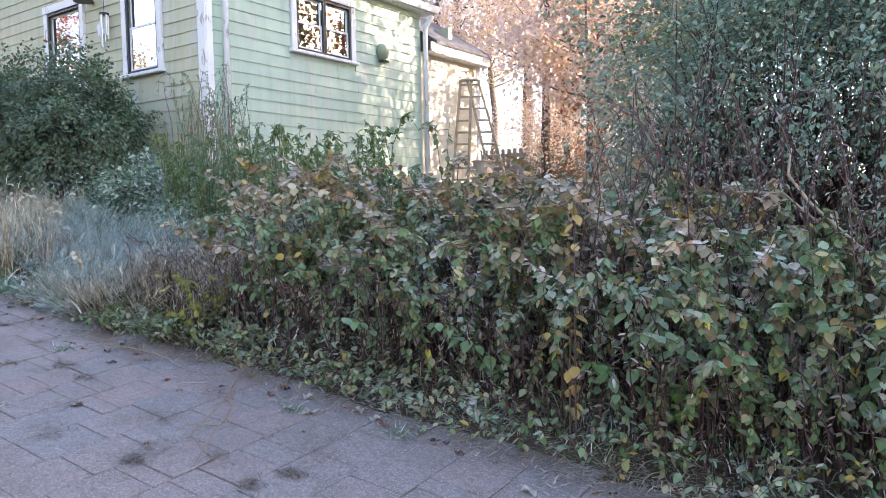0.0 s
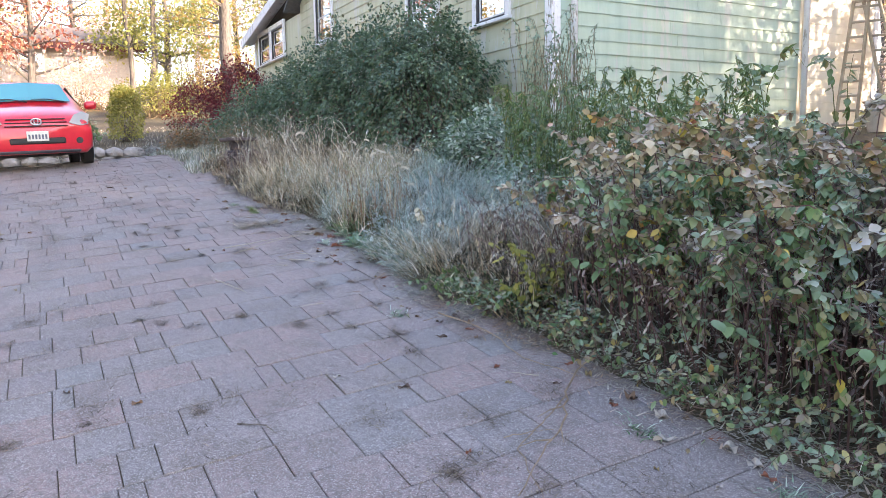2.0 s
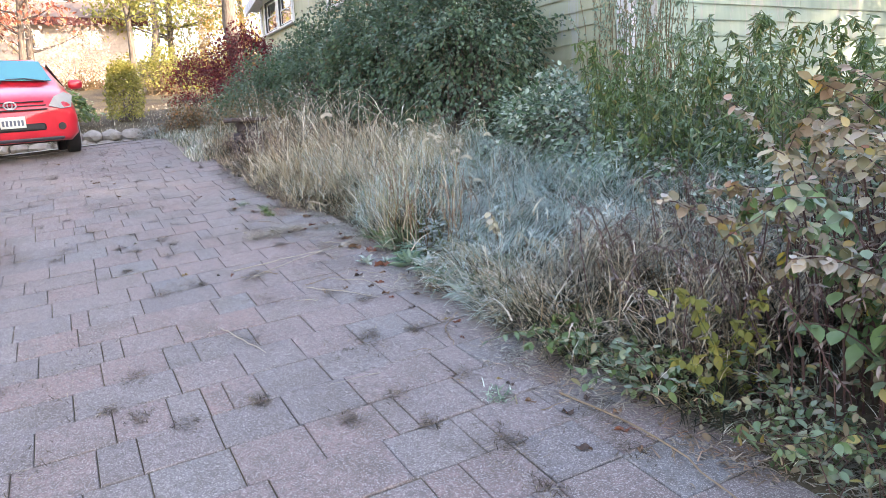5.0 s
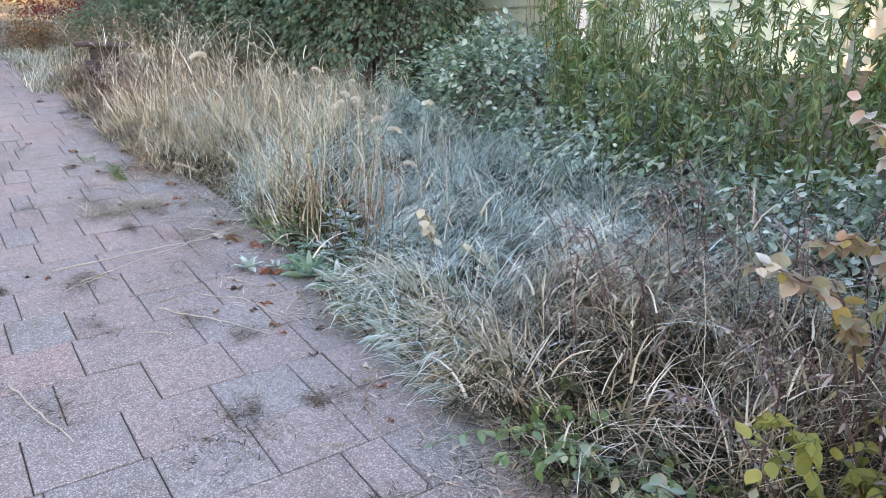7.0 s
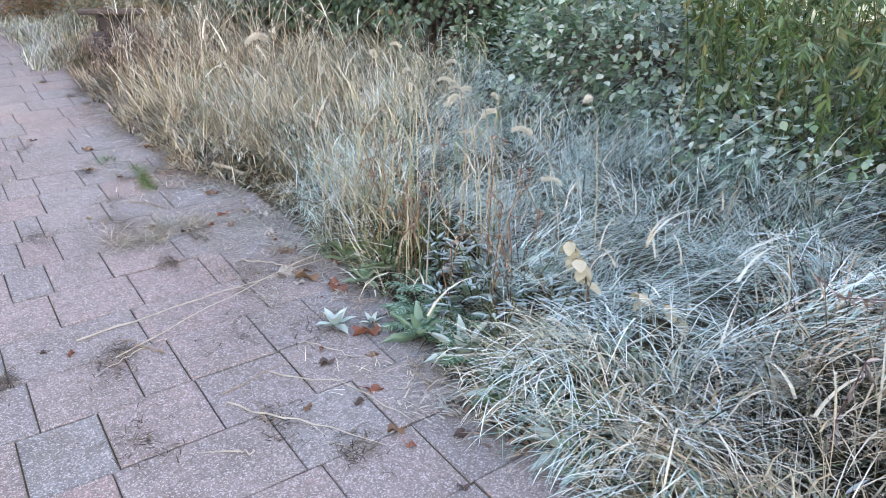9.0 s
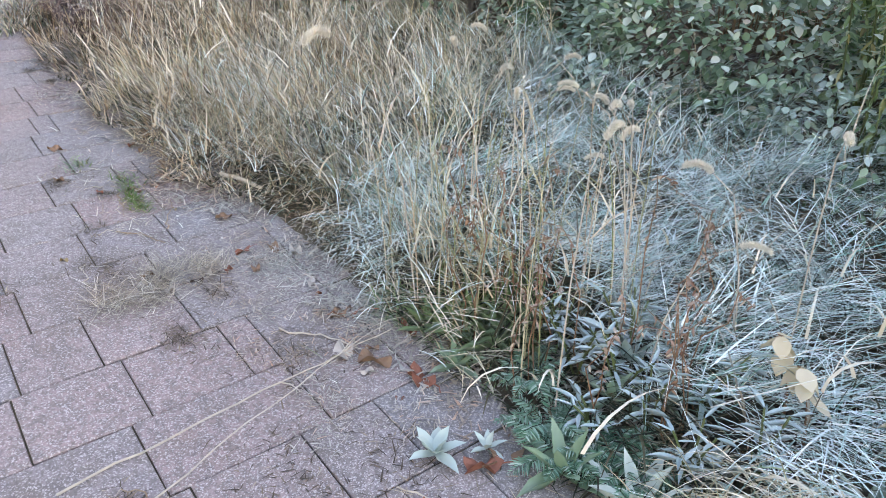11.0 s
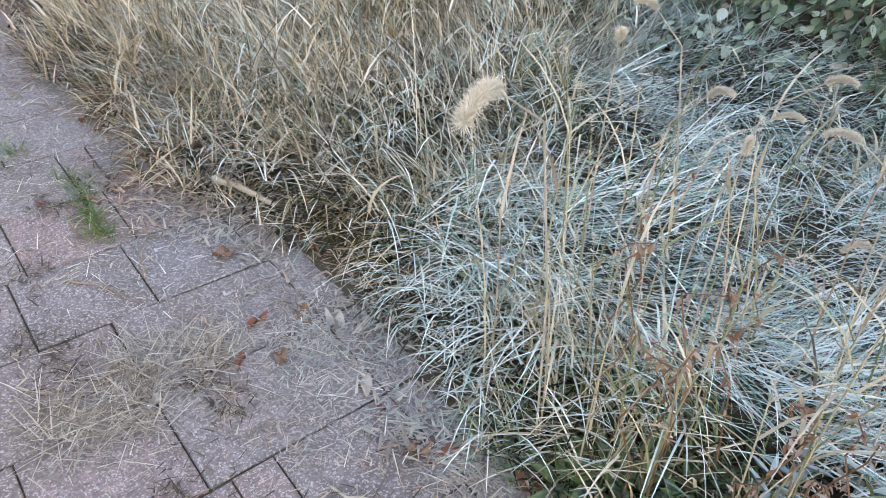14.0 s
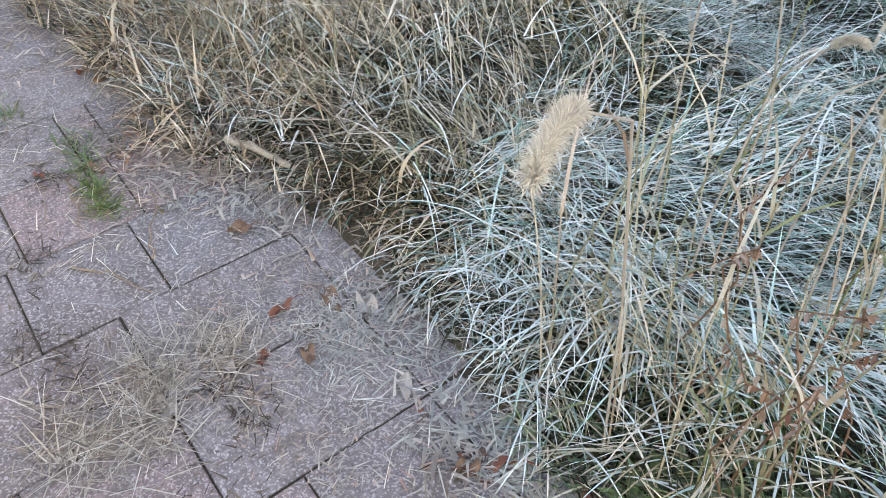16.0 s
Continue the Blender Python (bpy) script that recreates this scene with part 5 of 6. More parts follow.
for at, h, g, c, mat, n, lb in [((-34, 4.0), 9, 0.14, 2.6, YEL_GREEN, 2600, "slender tree with sparse yellow leaves"), ((-31, 7.3), 12, 0.32, 2.6, AUTUMN, 2000, "thick grey trunked tree beyond the house"), ((-30, 0.3), 8, 0.14, 2.2, RED_AUT, 3200, "small tree with red leaves"), ((-40, 9), 11, 0.2, 3.2, YEL_GREEN, 4500, "tree with yellow-green leaves"), ((-44, 6), 12, 0.22, 3.2, AUTUMN, 4500, "autumn tree on the far slope"), ((-36, -4), 10, 0.2, 3.0, RED_AUT, 4500, "tree with red autumn leaves"), ((-28, -3.5), 6, 0.1, 2.0, AUTUMN, 3500, "small orange tree beyond the road"), ((-46, 13), 13, 0.25, 3.6, PALE_AUT, 4500, "pale autumn tree on the far slope"), ((-60, 3), 14, 0.25, 4, AUTUMN, 4500, "autumn tree on the far slope"), ((-62, 12), 14, 0.25, 4, YEL_GREEN, 4500, "autumn tree on the far slope"), ((-60, -8), 14, 0.25, 4, AUTUMN, 4500, "autumn tree on the far slope"), ((-26, -6), 7, 0.12, 2.4, DARK_LEAF, 4000, "dark green tree beyond the road")]:
    tree("autumn_tree", at, h, g, c, 0.17, mat, lb, n, 22)
mound("small_conifer", (-27.2, 2.95, 3.0), (0.5, 0.5, 1.25), 4500, 0.09, YEL_GREEN, "small bright yellow-green conifer", "conifer", 20, 0.12)
mound("low_shrub", (-26.5, 1.2, 2.7), (1.2, 0.7, 0.45), 1800, 0.16, GREEN_WEED, "low strap-leaved green plants on the lawn", "shrub", 10)
mound("orange_shrub", (-24.5, -2.6, 2.6), (1.6, 1.0, 0.9), 3000, 0.08, AUTUMN, "orange and straw shrubs beyond the road", "shrub", 40)
grass("far_lawn_grass", 9000, (-32, -22), (-8, 7), 0.16, 0.012, DRY_GRASS, "sunlit straw-coloured lawn beyond the road", keep=lambda x, y: x < -22.2)

for x, y, rx, rz, mat, n, lb in [(-40, 9.5, 2.6, 2.2, AUTUMN, 5000, "tangled autumn scrub on the far slope"), (-38, 5.5, 1.8, 1.5, YEL_GREEN, 3500, "yellowing scrub on the far slope"), (-44, 2.5, 2.4, 1.6, PALE_AUT, 4500, "pale dry scrub on the far slope"), (-42, -3.0, 2.6, 1.8, AUTUMN, 4500, "tangled autumn scrub on the far slope"), (-48, 14, 4.0, 4.0, YEL_GREEN, 7000, "tall yellowing scrub on the far slope"), (-54, 10, 4.0, 4.0, PALE_AUT, 7000, "pale dry scrub on the far slope"), (-36, 13, 2.4, 3.0, YEL_GREEN, 6000, "tall yellowing scrub behind the house")]:
    mound("scrub", (x, y, float(land(x, y)) + rz * 0.4), (rx, rx * 0.8, rz), n, 0.13, mat, lb, "shrub", 90, 0.4, 1.6, shell=0.8, stem=TWIG)
for at, h, g, c, mat, n in [((-50, 0), 13, 0.2, 3.6, PALE_AUT, 6000), ((-52, 8), 14, 0.2, 3.8, YEL_GREEN, 6000), ((-66, 16), 16, 0.3, 5, AUTUMN, 7000), ((-68, 6), 16, 0.3, 5, PALE_AUT, 7000), ((-68, -4), 16, 0.3, 5, YEL_GREEN, 7000), ((-58, 20), 15, 0.3, 5, YEL_GREEN, 7000), ((-40, 15), 12, 0.2, 3.4, AUTUMN, 6000), ((-66, -14), 16, 0.3, 5, AUTUMN, 7000), ((-80, 0), 18, 0.3, 7, AUTUMN, 7000), ((-80, 12), 18, 0.3, 7, YEL_GREEN, 7000), ((-80, -12), 18, 0.3, 7, PALE_AUT, 7000)]:
    tree("autumn_tree", at, h, g, c, 0.26, mat, "autumn tree in the woods on the slope", n, 26, low=0.1)
far = thing("neighbour_house", (-56, -1.0, float(land(-56, -1.0)) + 0.6), "low pale house with brown roof on the far slope", "house")
RUST = plain_mat("brown_grey_roof", (0.24, 0.19, 0.17), 0.8, 0, 0.3, 2)
part("wall", box(-3, 3, -7, 7, -1.0, 3.0), plain_mat("pale_far_wall", (0.55, 0.5, 0.46), 0.8), far)
bm = slab([(3.8, -7.8, 2.9), (3.8, 7.8, 2.9), (0, 7.8, 4.4), (0, -7.8, 4.4)], 0.2)
part("roof", bm, RUST, far, "grey-brown shingle roof")
part("fascia", box(3.82, 3.9, -7.8, 7.8, 2.45, 2.88, 0.01), plain_mat("dark_fascia", (0.10, 0.03, 0.03), 0.7), far)
for y in (-5, -2, 1.2, 4.4):
    w = part("window", box(3.0, 3.06, y - 0.7, y + 0.7, 1.1, 2.3, 0.01), WHITE, far)
    part("pane", box(3.062, 3.075, y - 0.6, y + 0.6, 1.2, 2.2, 0), GLASS, w)


# ---- small things on and beside the paving ----
def stick(name, pts, r, mat, label, category="twig", r1=None, forks=()):
    """A dead stem lying on the ground along points (x, y, height over the ground)."""
    q = [at_land(x, y, u + r) for x, y, u in pts]
    ob = thing(name, q[0], label, category)
    n = 5
    fine = []
    for a, b in zip(q, q[1:]):
        for k in range(n):
            t = k / n
            fine.append(a.lerp(b, t) + Vector((rng.normal(0, 0.006), rng.normal(0, 0.006), abs(rng.normal(0, 0.003)))))
    fine.append(q[-1])
    for i, f in enumerate(fine):
        f.z = max(f.z, float(land(f.x, f.y)) + r)
    radii = list(np.linspace(r, r1 or r * 0.4, len(fine)))
    part("stem", tube([f - q[0] for f in fine], radii, 6), mat, ob)
    for i, dx, dy, dz in forks:
        i = min(i, len(fine) - 1)
        a = fine[i] - q[0]
        part("side_stem", tube([a, a + Vector((dx, dy, dz)) * 0.5 + Vector((0, 0, 0.01)), a + Vector((dx, dy, dz))], [r * 0.6, r * 0.5, r * 0.25], 5), mat, ob)
    return ob


STRAW = plain_mat("pale_straw", (0.44, 0.39, 0.32), 0.8, 0, 0.35, 20)
VINE = plain_mat("dried_vine", (0.30, 0.22, 0.15), 0.85, 0, 0.4, 25)
stick("straw_stalk", [(-7.64, 1.96, 0), (-7.66, 2.3, 0.01), (-7.70, 2.66, 0.0), (-7.70, 2.98, 0.02)], 0.0038, STRAW, "long pale straw stalk lying on the paving", forks=((9, 0.10, 0.02, 0.01), (12, -0.05, 0.12, 0.02)))
stick("straw_stalk", [(-7.45, 2.05, 0), (-7.60, 2.5, 0.02), (-7.70, 2.97, 0.05)], 0.003, STRAW, "long pale straw stalk lying on the paving")
stick("dried_vine", [(-3.75, 3.12, 0.02), (-3.52, 2.75, 0.01), (-3.22, 2.50, 0.0), (-3.05, 2.25, 0.01), (-2.86, 2.0, 0)], 0.006, VINE, "dried vine trailing over the paving", forks=((8, 0.10, -0.22, 0.02), (11, 0.15, -0.10, 0.01), (13, 0.05, -0.2, 0.03)))
stick("dried_vine", [(-4.9, 2.75, 0.0), (-4.4, 2.82, 0.02), (-3.95, 2.78, 0.0), (-3.55, 2.85, 0.02)], 0.005, VINE, "dried vine along the paving edge", forks=((6, 0.1, -0.08, 0.0),))
stick("dried_vine", [(-3.45, 2.7, 0.02), (-3.25, 2.42, 0.03), (-3.15, 2.2, 0.0), (-2.75, 2.05, 0.0)], 0.004, VINE, "thin dried vine on the paving")
stick("twig", [(-6.62, 1.65, 0), (-6.4, 1.70, 0.01), (-6.13, 1.78, 0)], 0.004, STRAW, "pale straight twig on the paving")
stick("twig", [(-6.97, 2.27, 0), (-6.75, 2.42, 0.01), (-6.51, 2.59, 0)], 0.0035, STRAW, "pale forked twig on the paving", forks=((5, 0.16, 0.02, 0.01),))
stick("twig", [(-7.05, 2.45, 0), (-6.85, 2.62, 0.01), (-6.55, 2.72, 0)], 0.003, STRAW, "pale thin twig on the paving")
stick("twig", [(-6.0, 2.85, 0), (-5.85, 2.7, 0.0), (-5.62, 2.62, 0)], 0.004, VINE, "brown thin twig on the paving")
stick("twig", [(-9.08, 2.97, 0.06), (-8.97, 3.02, 0.06), (-8.86, 3.07, 0.05)], 0.011, STRAW, "short thick broken straw at the grass edge", r1=0.009)
stick("twig", [(-4.05, 1.22, 0), (-3.95, 1.32, 0.012), (-3.86, 1.36, 0)], 0.005, BARK, "small dark curved twig on the paving")
for k in range(26):
    x, y = rng.uniform(-9.5, -3.2), rng.uniform(2.1, 3.0)
    a, L = rng.uniform(0, 6.28), rng.uniform(0.08, 0.32)
    stick("twig", [(x, y, 0), (x + math.cos(a) * L / 2, y + math.sin(a) * L / 2, 0.006), (x + math.cos(a) * L + rng.normal(0, 0.02), y + math.sin(a) * L, 0)], rng.uniform(0.002, 0.0035), (STRAW, VINE)[k % 2], "thin dry stem fallen on the paving")

# the bare branch that leans out of the thicket, and its forks
WOODY = bark_mat("bare_branch_bark", (0.22, 0.17, 0.12), (0.42, 0.34, 0.25))
br = thing("bare_branch", at_land(0.15, 4.2), "bare tan branch bent out of the thicket", "branch")
o = br.location
for pts, r in (([(-0.69, 4.0, 1.85), (-0.70, 3.98, 1.72), (-0.60, 3.97, 1.58), (-0.42, 3.98, 1.40), (-0.20, 4.0, 1.18), (0.15, 4.2, 0.62)], 0.012), ([(-0.95, 4.0, 1.64), (-0.72, 3.97, 1.63), (-0.55, 3.97, 1.47), (-0.30, 4.0, 1.30), (0.2, 4.2, 0.62)], 0.009)):
    part("limb", tube([Vector(p) - o for p in pts], list(np.linspace(r * 0.5, r, len(pts))) if len(pts) > 3 else r, 7), WOODY, br, smooth=True)
# a pale stake in the hedge and a torn white cup at its foot
stake = thing("pale_stake", at_land(-2.85, 3.72), "weathered pale stake hidden in the hedge", "stake")
bm = box(-0.022, 0.022, -0.015, 0.015, -0.05, 0.72, 0.004)
part("post", bm, plain_mat("pale_blue_grey_wood", (0.50, 0.52, 0.55), 0.8, 0, 0.3, 14), stake)
cup = thing("paper_scrap", at_land(-2.12, 3.22), "crumpled white paper cup on the soil", "litter")
bm = bmesh.new()
bmesh.ops.create_cone(bm, cap_ends=True, segments=14, radius1=0.026, radius2=0.036, depth=0.095, matrix=pose(0, 0, 0.05, 25, 12, 0))
for v in bm.verts:
    v.co += Vector((rng.normal(0, 0.003), rng.normal(0, 0.003), rng.normal(0, 0.003)))
part("cup", bm, plain_mat("white_paper", (0.72, 0.72, 0.70), 0.7, 0, 0.12), cup)

# stone pedestal with a dark slab, half buried in grass
ped = thing("stone_pedestal", at_land(-12.35, 3.2), "grey stone pedestal with dark slab among dry grass", "pedestal")
bm = bmesh.new()
for k in range(4):
    w = 0.20 - 0.02 * k + rng.uniform(-0.02, 0.02)
    add_box(bm, -w, w, -w, w, k * 0.14 - 0.1, k * 0.14 + 0.035, 0.02, pose(rng.normal(0, 0.01), rng.normal(0, 0.01), 0, 0, 0, rng.uniform(-12, 12)))
part("block", bm, plain_mat("purple_grey_stone", (0.09, 0.075, 0.085), 0.9, 0, 0.4, 9, 0.5), ped)
part("slab", box(-0.28, 0.28, -0.24, 0.24, 0.455, 0.51, 0.015), plain_mat("dark_slab", (0.10, 0.075, 0.07), 0.8, 0, 0.3, 12, 0.4), ped, "dark flat slab")

bramble("purple_weeds", 60, (-12.6, -11.5), (2.95, 3.5), 0.42, 0.12, 34, 0.035, BROWN_WEED, "purple-brown weeds round the pedestal", "dead weeds", r0=0.003, width=0.4)
# power line over the road
cable = thing("power_line", (-30, -6, 8.1), "black power line crossing above the road", "cable")
part("wire", tube([(0, t * 3.0, 0.0 - 0.25 * math.sin(math.pi * t / 6)) for t in range(7)], 0.014, 5), BLACKPL, cable)


# ---- leaves, straw and weeds on the paving ----
def leaf_mesh(L, W, lobes, seed):
    """A curled fallen leaf, lobed or plain, with a stalk."""
    r_ = np.random.default_rng(seed)
    bm = bmesh.new()
    n = 18
    out = []
    for k in range(n):
        a = 2 * math.pi * k / n
        rad = 1 - (0.38 * (0.5 + 0.5 * math.cos(a * lobes)) if lobes else 0.0)
        x, y = math.cos(a) * rad * L / 2, math.sin(a) * rad * W / 2 * (1 - 0.35 * math.cos(a))
        out.append((x + L / 2, y, 0.18 * abs(y) + 0.012 * math.sin(a * 3 + seed) + 0.004))
    c = bm.verts.new((L * 0.45, 0, 0.002))
    vs = [bm.verts.new(p) for p in out]
    for k in range(n):
        bm.faces.new((c, vs[k], vs[(k + 1) % n]))
    add_tube(bm, [(0.01, 0, 0.006), (-L * 0.15, 0.004, 0.01), (-L * 0.3, 0.012, 0.008)], 0.0012, 4)
    me = bpy.data.meshes.new("fallen_leaf")
    bm.to_mesh(me)
    bm.free()
    return me


LEAF_COLS = [plain_mat("brown_fallen_leaf", (0.20, 0.12, 0.075), 0.7, 0, 0.4, 40), plain_mat("grey_fallen_leaf", (0.40, 0.36, 0.32), 0.8, 0, 0.3, 40), plain_mat("rust_fallen_leaf", (0.22, 0.08, 0.05), 0.7, 0, 0.4, 40), plain_mat("dark_fallen_leaf", (0.09, 0.06, 0.05), 0.8, 0, 0.4, 40), plain_mat("yellow_fallen_leaf", (0.24, 0.18, 0.09), 0.7, 0, 0.3, 40)]
LEAF_WORDS = ["brown curled", "pale grey frosted", "rust red", "dark withered", "yellow"]
LEAF_ME = []
for k in range(5):
    for sd in range(2):
        me = leaf_mesh(0.075 + 0.02 * sd, 0.045, (0, 0, 5, 0, 3)[k], k * 5 + sd)
        me.materials.append(LEAF_COLS[k])
        LEAF_ME.append((k, me))


def fallen(x, y, which=None, size=1.0):
    k, me = LEAF_ME[int(rng.integers(0, len(LEAF_ME))) if which is None else which]
    ob = new("fallen_leaf", me)
    ob.location = at_land(x, y, 0.004)
    ob.rotation_euler = (rng.normal(0, 0.12), rng.normal(0, 0.12) + 0.05, rng.uniform(0, 6.28))
    ob.scale = (size,) * 3
    return tagged(ob, LEAF_WORDS[k] + " fallen leaf lying on the paving", "leaf", "fallen leaves on the paving")


for x, y, w, s in [(-7.68, 2.77, 2, 1.5), (-7.66, 2.83, 0, 1.5), (-7.05, 2.9, 4, 1.6), (-6.75, 3.06, 0, 2.2), (-4.31, 1.79, 2, 0.7), (-7.9, 2.95, 7, 0.8), (-8.45, 2.63, 2, 0.8), (-8.40, 2.5, 2, 0.7), (-8.16, 2.93, 3, 0.7), (-7.78, 3.08, 4, 1.3), (-7.74, 3.05, 5, 1.2), (-7.80, 3.04, 6, 1.3), (-7.76, 3.10, 4, 1.1), (-3.0, 2.9, 2, 1.3), (-2.7, 2.95, 2, 1.2), (-2.85, 2.8, 3, 1.1), (-3.3, 2.95, 1, 1.2), (-2.5, 2.9, 2, 1.2)]:
    fallen(x, y, w, s)
for k in range(80):
    fallen(rng.uniform(-10, -1.0), 2.98 - abs(rng.normal(0, 0.28)), None, rng.uniform(0.4, 1.0))
for k in range(30):
    fallen(rng.uniform(-14, -3.0), rng.uniform(-0.7, 2.6), None, rng.uniform(0.4, 0.9))


STRAW_LEAF = leaf_mat("loose_straw", [(0, (0.06, 0.04, 0.028)), (0.35, (0.17, 0.125, 0.085)), (0.7, (0.31, 0.255, 0.19)), (1, (0.50, 0.46, 0.40))], 0.2, 0.1)


def scatter(name, n, spots, spread, height, width, mat, label, lean=(1.2, 1.55), bend=(-0.1, 0.35), up=0.004, category="litter"):
    """Loose blades lying flat in patches on the paving."""
    s = np.array(spots)
    i = rng.integers(0, len(s), n)
    x = s[i, 0] + rng.normal(0, 1, n) * spread * s[i, 2]
    y = s[i, 1] + rng.normal(0, 1, n) * spread * s[i, 2] * 0.7
    p = np.stack([x, y, land(x, y) + up], 1)
    v, f = blade_arrays(p, rng.uniform(0, 2 * np.pi, n), height * rng.uniform(0.3, 1.2, n), rng.uniform(*lean, n), rng.uniform(*bend, n), np.full(n, width) * rng.uniform(0.5, 1.3, n), 3)
    return tagged(np_mesh(name, v, [f], mat), label, category, kind="stuff")


scatter("straw_litter", 1100, [(-8.43, 2.30, 1.0), (-8.50, 2.50, 1.1), (-8.46, 2.66, 0.9), (-8.38, 2.42, 1.0)], 0.055, 0.12, 0.0032, STRAW_LEAF, "loose heap of dry straw on the paving", (1.0, 1.5), (0.0, 0.5))
scatter("straw_litter", 500, [(-7.9, 2.9, 1.5), (-8.3, 2.92, 1.2), (-9.0, 2.6, 1.5), (-9.4, 2.55, 1.5), (-6.8, 2.75, 1.4)], 0.1, 0.10, 0.003, DRY_GRASS, "thin dry straw scattered along the planting", (1.2, 1.5), (0.0, 0.4))
tufts = [(rng.uniform(-15, -2.4), rng.uniform(-0.8, 2.75), rng.uniform(0.4, 1.9)) for k in range(250)]
tufts = [(-3.46 - COURSE_STEP * round((-3.46 - x) / COURSE_STEP) if k % 2 else x, y, s) for k, (x, y, s) in enumerate(tufts)]
DARKBITS = leaf_mat("dark_litter", [(0, (0.025, 0.019, 0.015)), (0.6, (0.058, 0.044, 0.032)), (0.88, (0.13, 0.10, 0.07)), (1, (0.30, 0.25, 0.18))], 0.0, 0.0)
scatter("dark_litter", 27000, tufts, 0.075, 0.042, 0.0045, DARKBITS, "dark clumps of decayed litter in the joints", (1.1, 1.55), (0.0, 0.5))
scatter("dark_litter", 3500, [(rng.uniform(-8.9, -7.3), rng.uniform(2.55, 3.08), 1.0) for k in range(60)], 0.06, 0.04, 0.004, LITTER, "brown litter trodden below the grass edge", (1.15, 1.55), (0.0, 0.4))
scatter("edge_litter", 17000, [(x, float(edge(x)) + rng.uniform(-0.1, 0.35), 1.0) for x in np.arange(-12, 1.5, 0.06)], 0.1, 0.06, 0.009, LITTER, "brown leaf litter along the planting edge", (1.1, 1.55), (0.0, 0.5))
scatter("moss_tuft", 500, [(-9.32, 2.62, 1), (-9.10, 2.61, 0.8), (-9.45, 2.64, 1), (-9.73, 2.49, 1.2), (-9.2, 2.61, 0.7)], 0.04, 0.06, 0.005, GREEN_WEED, "small green weeds growing in a joint", (0.5, 1.3), (0.2, 0.9), 0.0, "weeds")
scatter("weed_tuft", 260, [(-5.03, 2.53, 1), (-3.0, 2.75, 1.2), (-2.3, 2.85, 1.2)], 0.05, 0.06, 0.008, FROST_LEAF, "frosted green weed sprigs on the paving", (0.6, 1.4), (0.2, 0.9), 0.0, "weeds")


def rosette(x, y, size, n, mat, label, width=0.32):
    ob = thing("weed_rosette", at_land(x, y), label, "weeds")
    for k in range(n):
        a = k * 2.399
        t = k / n
        ax = np.array([[math.cos(a) * (1.1 - 0.7 * t), math.sin(a) * (1.1 - 0.7 * t), 0.25 + 0.9 * t]])
        v, q, tr = leaf_arrays(np.array([[x, y, float(land(x, y)) + 0.01]]), ax, np.array([[0, 0, 1.0]]), size * (1 - 0.3 * t), size * width)
        np_mesh("leaf", v, [q, tr], mat, ob, smooth=True)
    return ob


VELVET = leaf_mat("velvet_grey_leaf", [(0, (0.22, 0.28, 0.24)), (1, (0.34, 0.39, 0.36))], 0.4, 0.1)
rosette(-7.19, 2.78, 0.10, 9, VELVET, "velvety grey-green rosette growing in a paver joint", 0.42)
rosette(-7.12, 2.90, 0.07, 7, VELVET, "small velvety grey-green rosette on the paving")
for k in range(22):
    x = rng.uniform(-7.6, -6.0)
    rosette(x, float(edge(x)) + rng.uniform(0.02, 0.55), rng.uniform(0.12, 0.22), 12, (VELVET, FROST_LEAF)[k % 2], "frosted leafy rosette at the grass edge", 0.22)
for k in range(8):
    x = rng.uniform(-7.75, -7.2)
    rosette(x, float(edge(x)) + rng.uniform(0.05, 0.3), rng.uniform(0.12, 0.2), 10, GREEN_WEED, "fresh green weed below the foxtail clump", 0.16)


def feathery(x, y, size, n, label):
    """A low plant of finely cut fronds."""
    z = float(land(x, y)) + 0.02
    ob = thing("feathery_weed", (x, y, z), label, "weeds")
    for k in range(n):
        a = k * 2.399 + rng.normal(0, 0.2)
        L = size * rng.uniform(0.7, 1.2)
        t = np.linspace(0.12, 1, 26)
        rise = rng.uniform(0.5, 1.1)
        ax = np.array([math.cos(a), math.sin(a), 0.0])
        mid = np.array([x, y, z]) + ax * (L * t)[:, None] + np.array([0, 0, 1.0]) * (L * rise * (t - 0.75 * t ** 2))[:, None]
        side = np.array([-ax[1], ax[0], 0.0])
        p = np.repeat(mid, 2, 0)
        sg = np.tile([1.0, -1.0], 26)[:, None]
        d = side * sg + ax * 0.7 + rng.normal(0, 0.15, (52, 3))
        leaf = 0.26 * L * np.repeat(np.sin(np.pi * (0.12 + 0.8 * t)), 2) * rng.uniform(0.8, 1.2, 52)
        v, q, tr = leaf_arrays(p, d, np.array([0, 0, 1.0]) + rng.normal(0, 0.2, (52, 3)), leaf, leaf * 0.13)
        np_mesh("frond", v, [q, tr], FERNY, ob)
    return ob


FERNY = leaf_mat("feathery_green_leaf", [(0, (0.03, 0.10, 0.055)), (0.5, (0.08, 0.20, 0.12)), (0.85, (0.20, 0.33, 0.26)), (1, (0.46, 0.54, 0.50))], 0.5, 0.25, 0.6, (0.5, 0.66, 0.62))
for x, y, size, n in [(-6.96, 3.02, 0.15, 15), (-6.82, 3.10, 0.15, 14), (-7.08, 3.08, 0.14, 13), (-6.70, 3.04, 0.13, 12), (-7.24, 3.16, 0.13, 12), (-6.90, 3.14, 0.14, 12)]:
    feathery(x, y, size, n, "feathery blue-green weed at the paving edge")


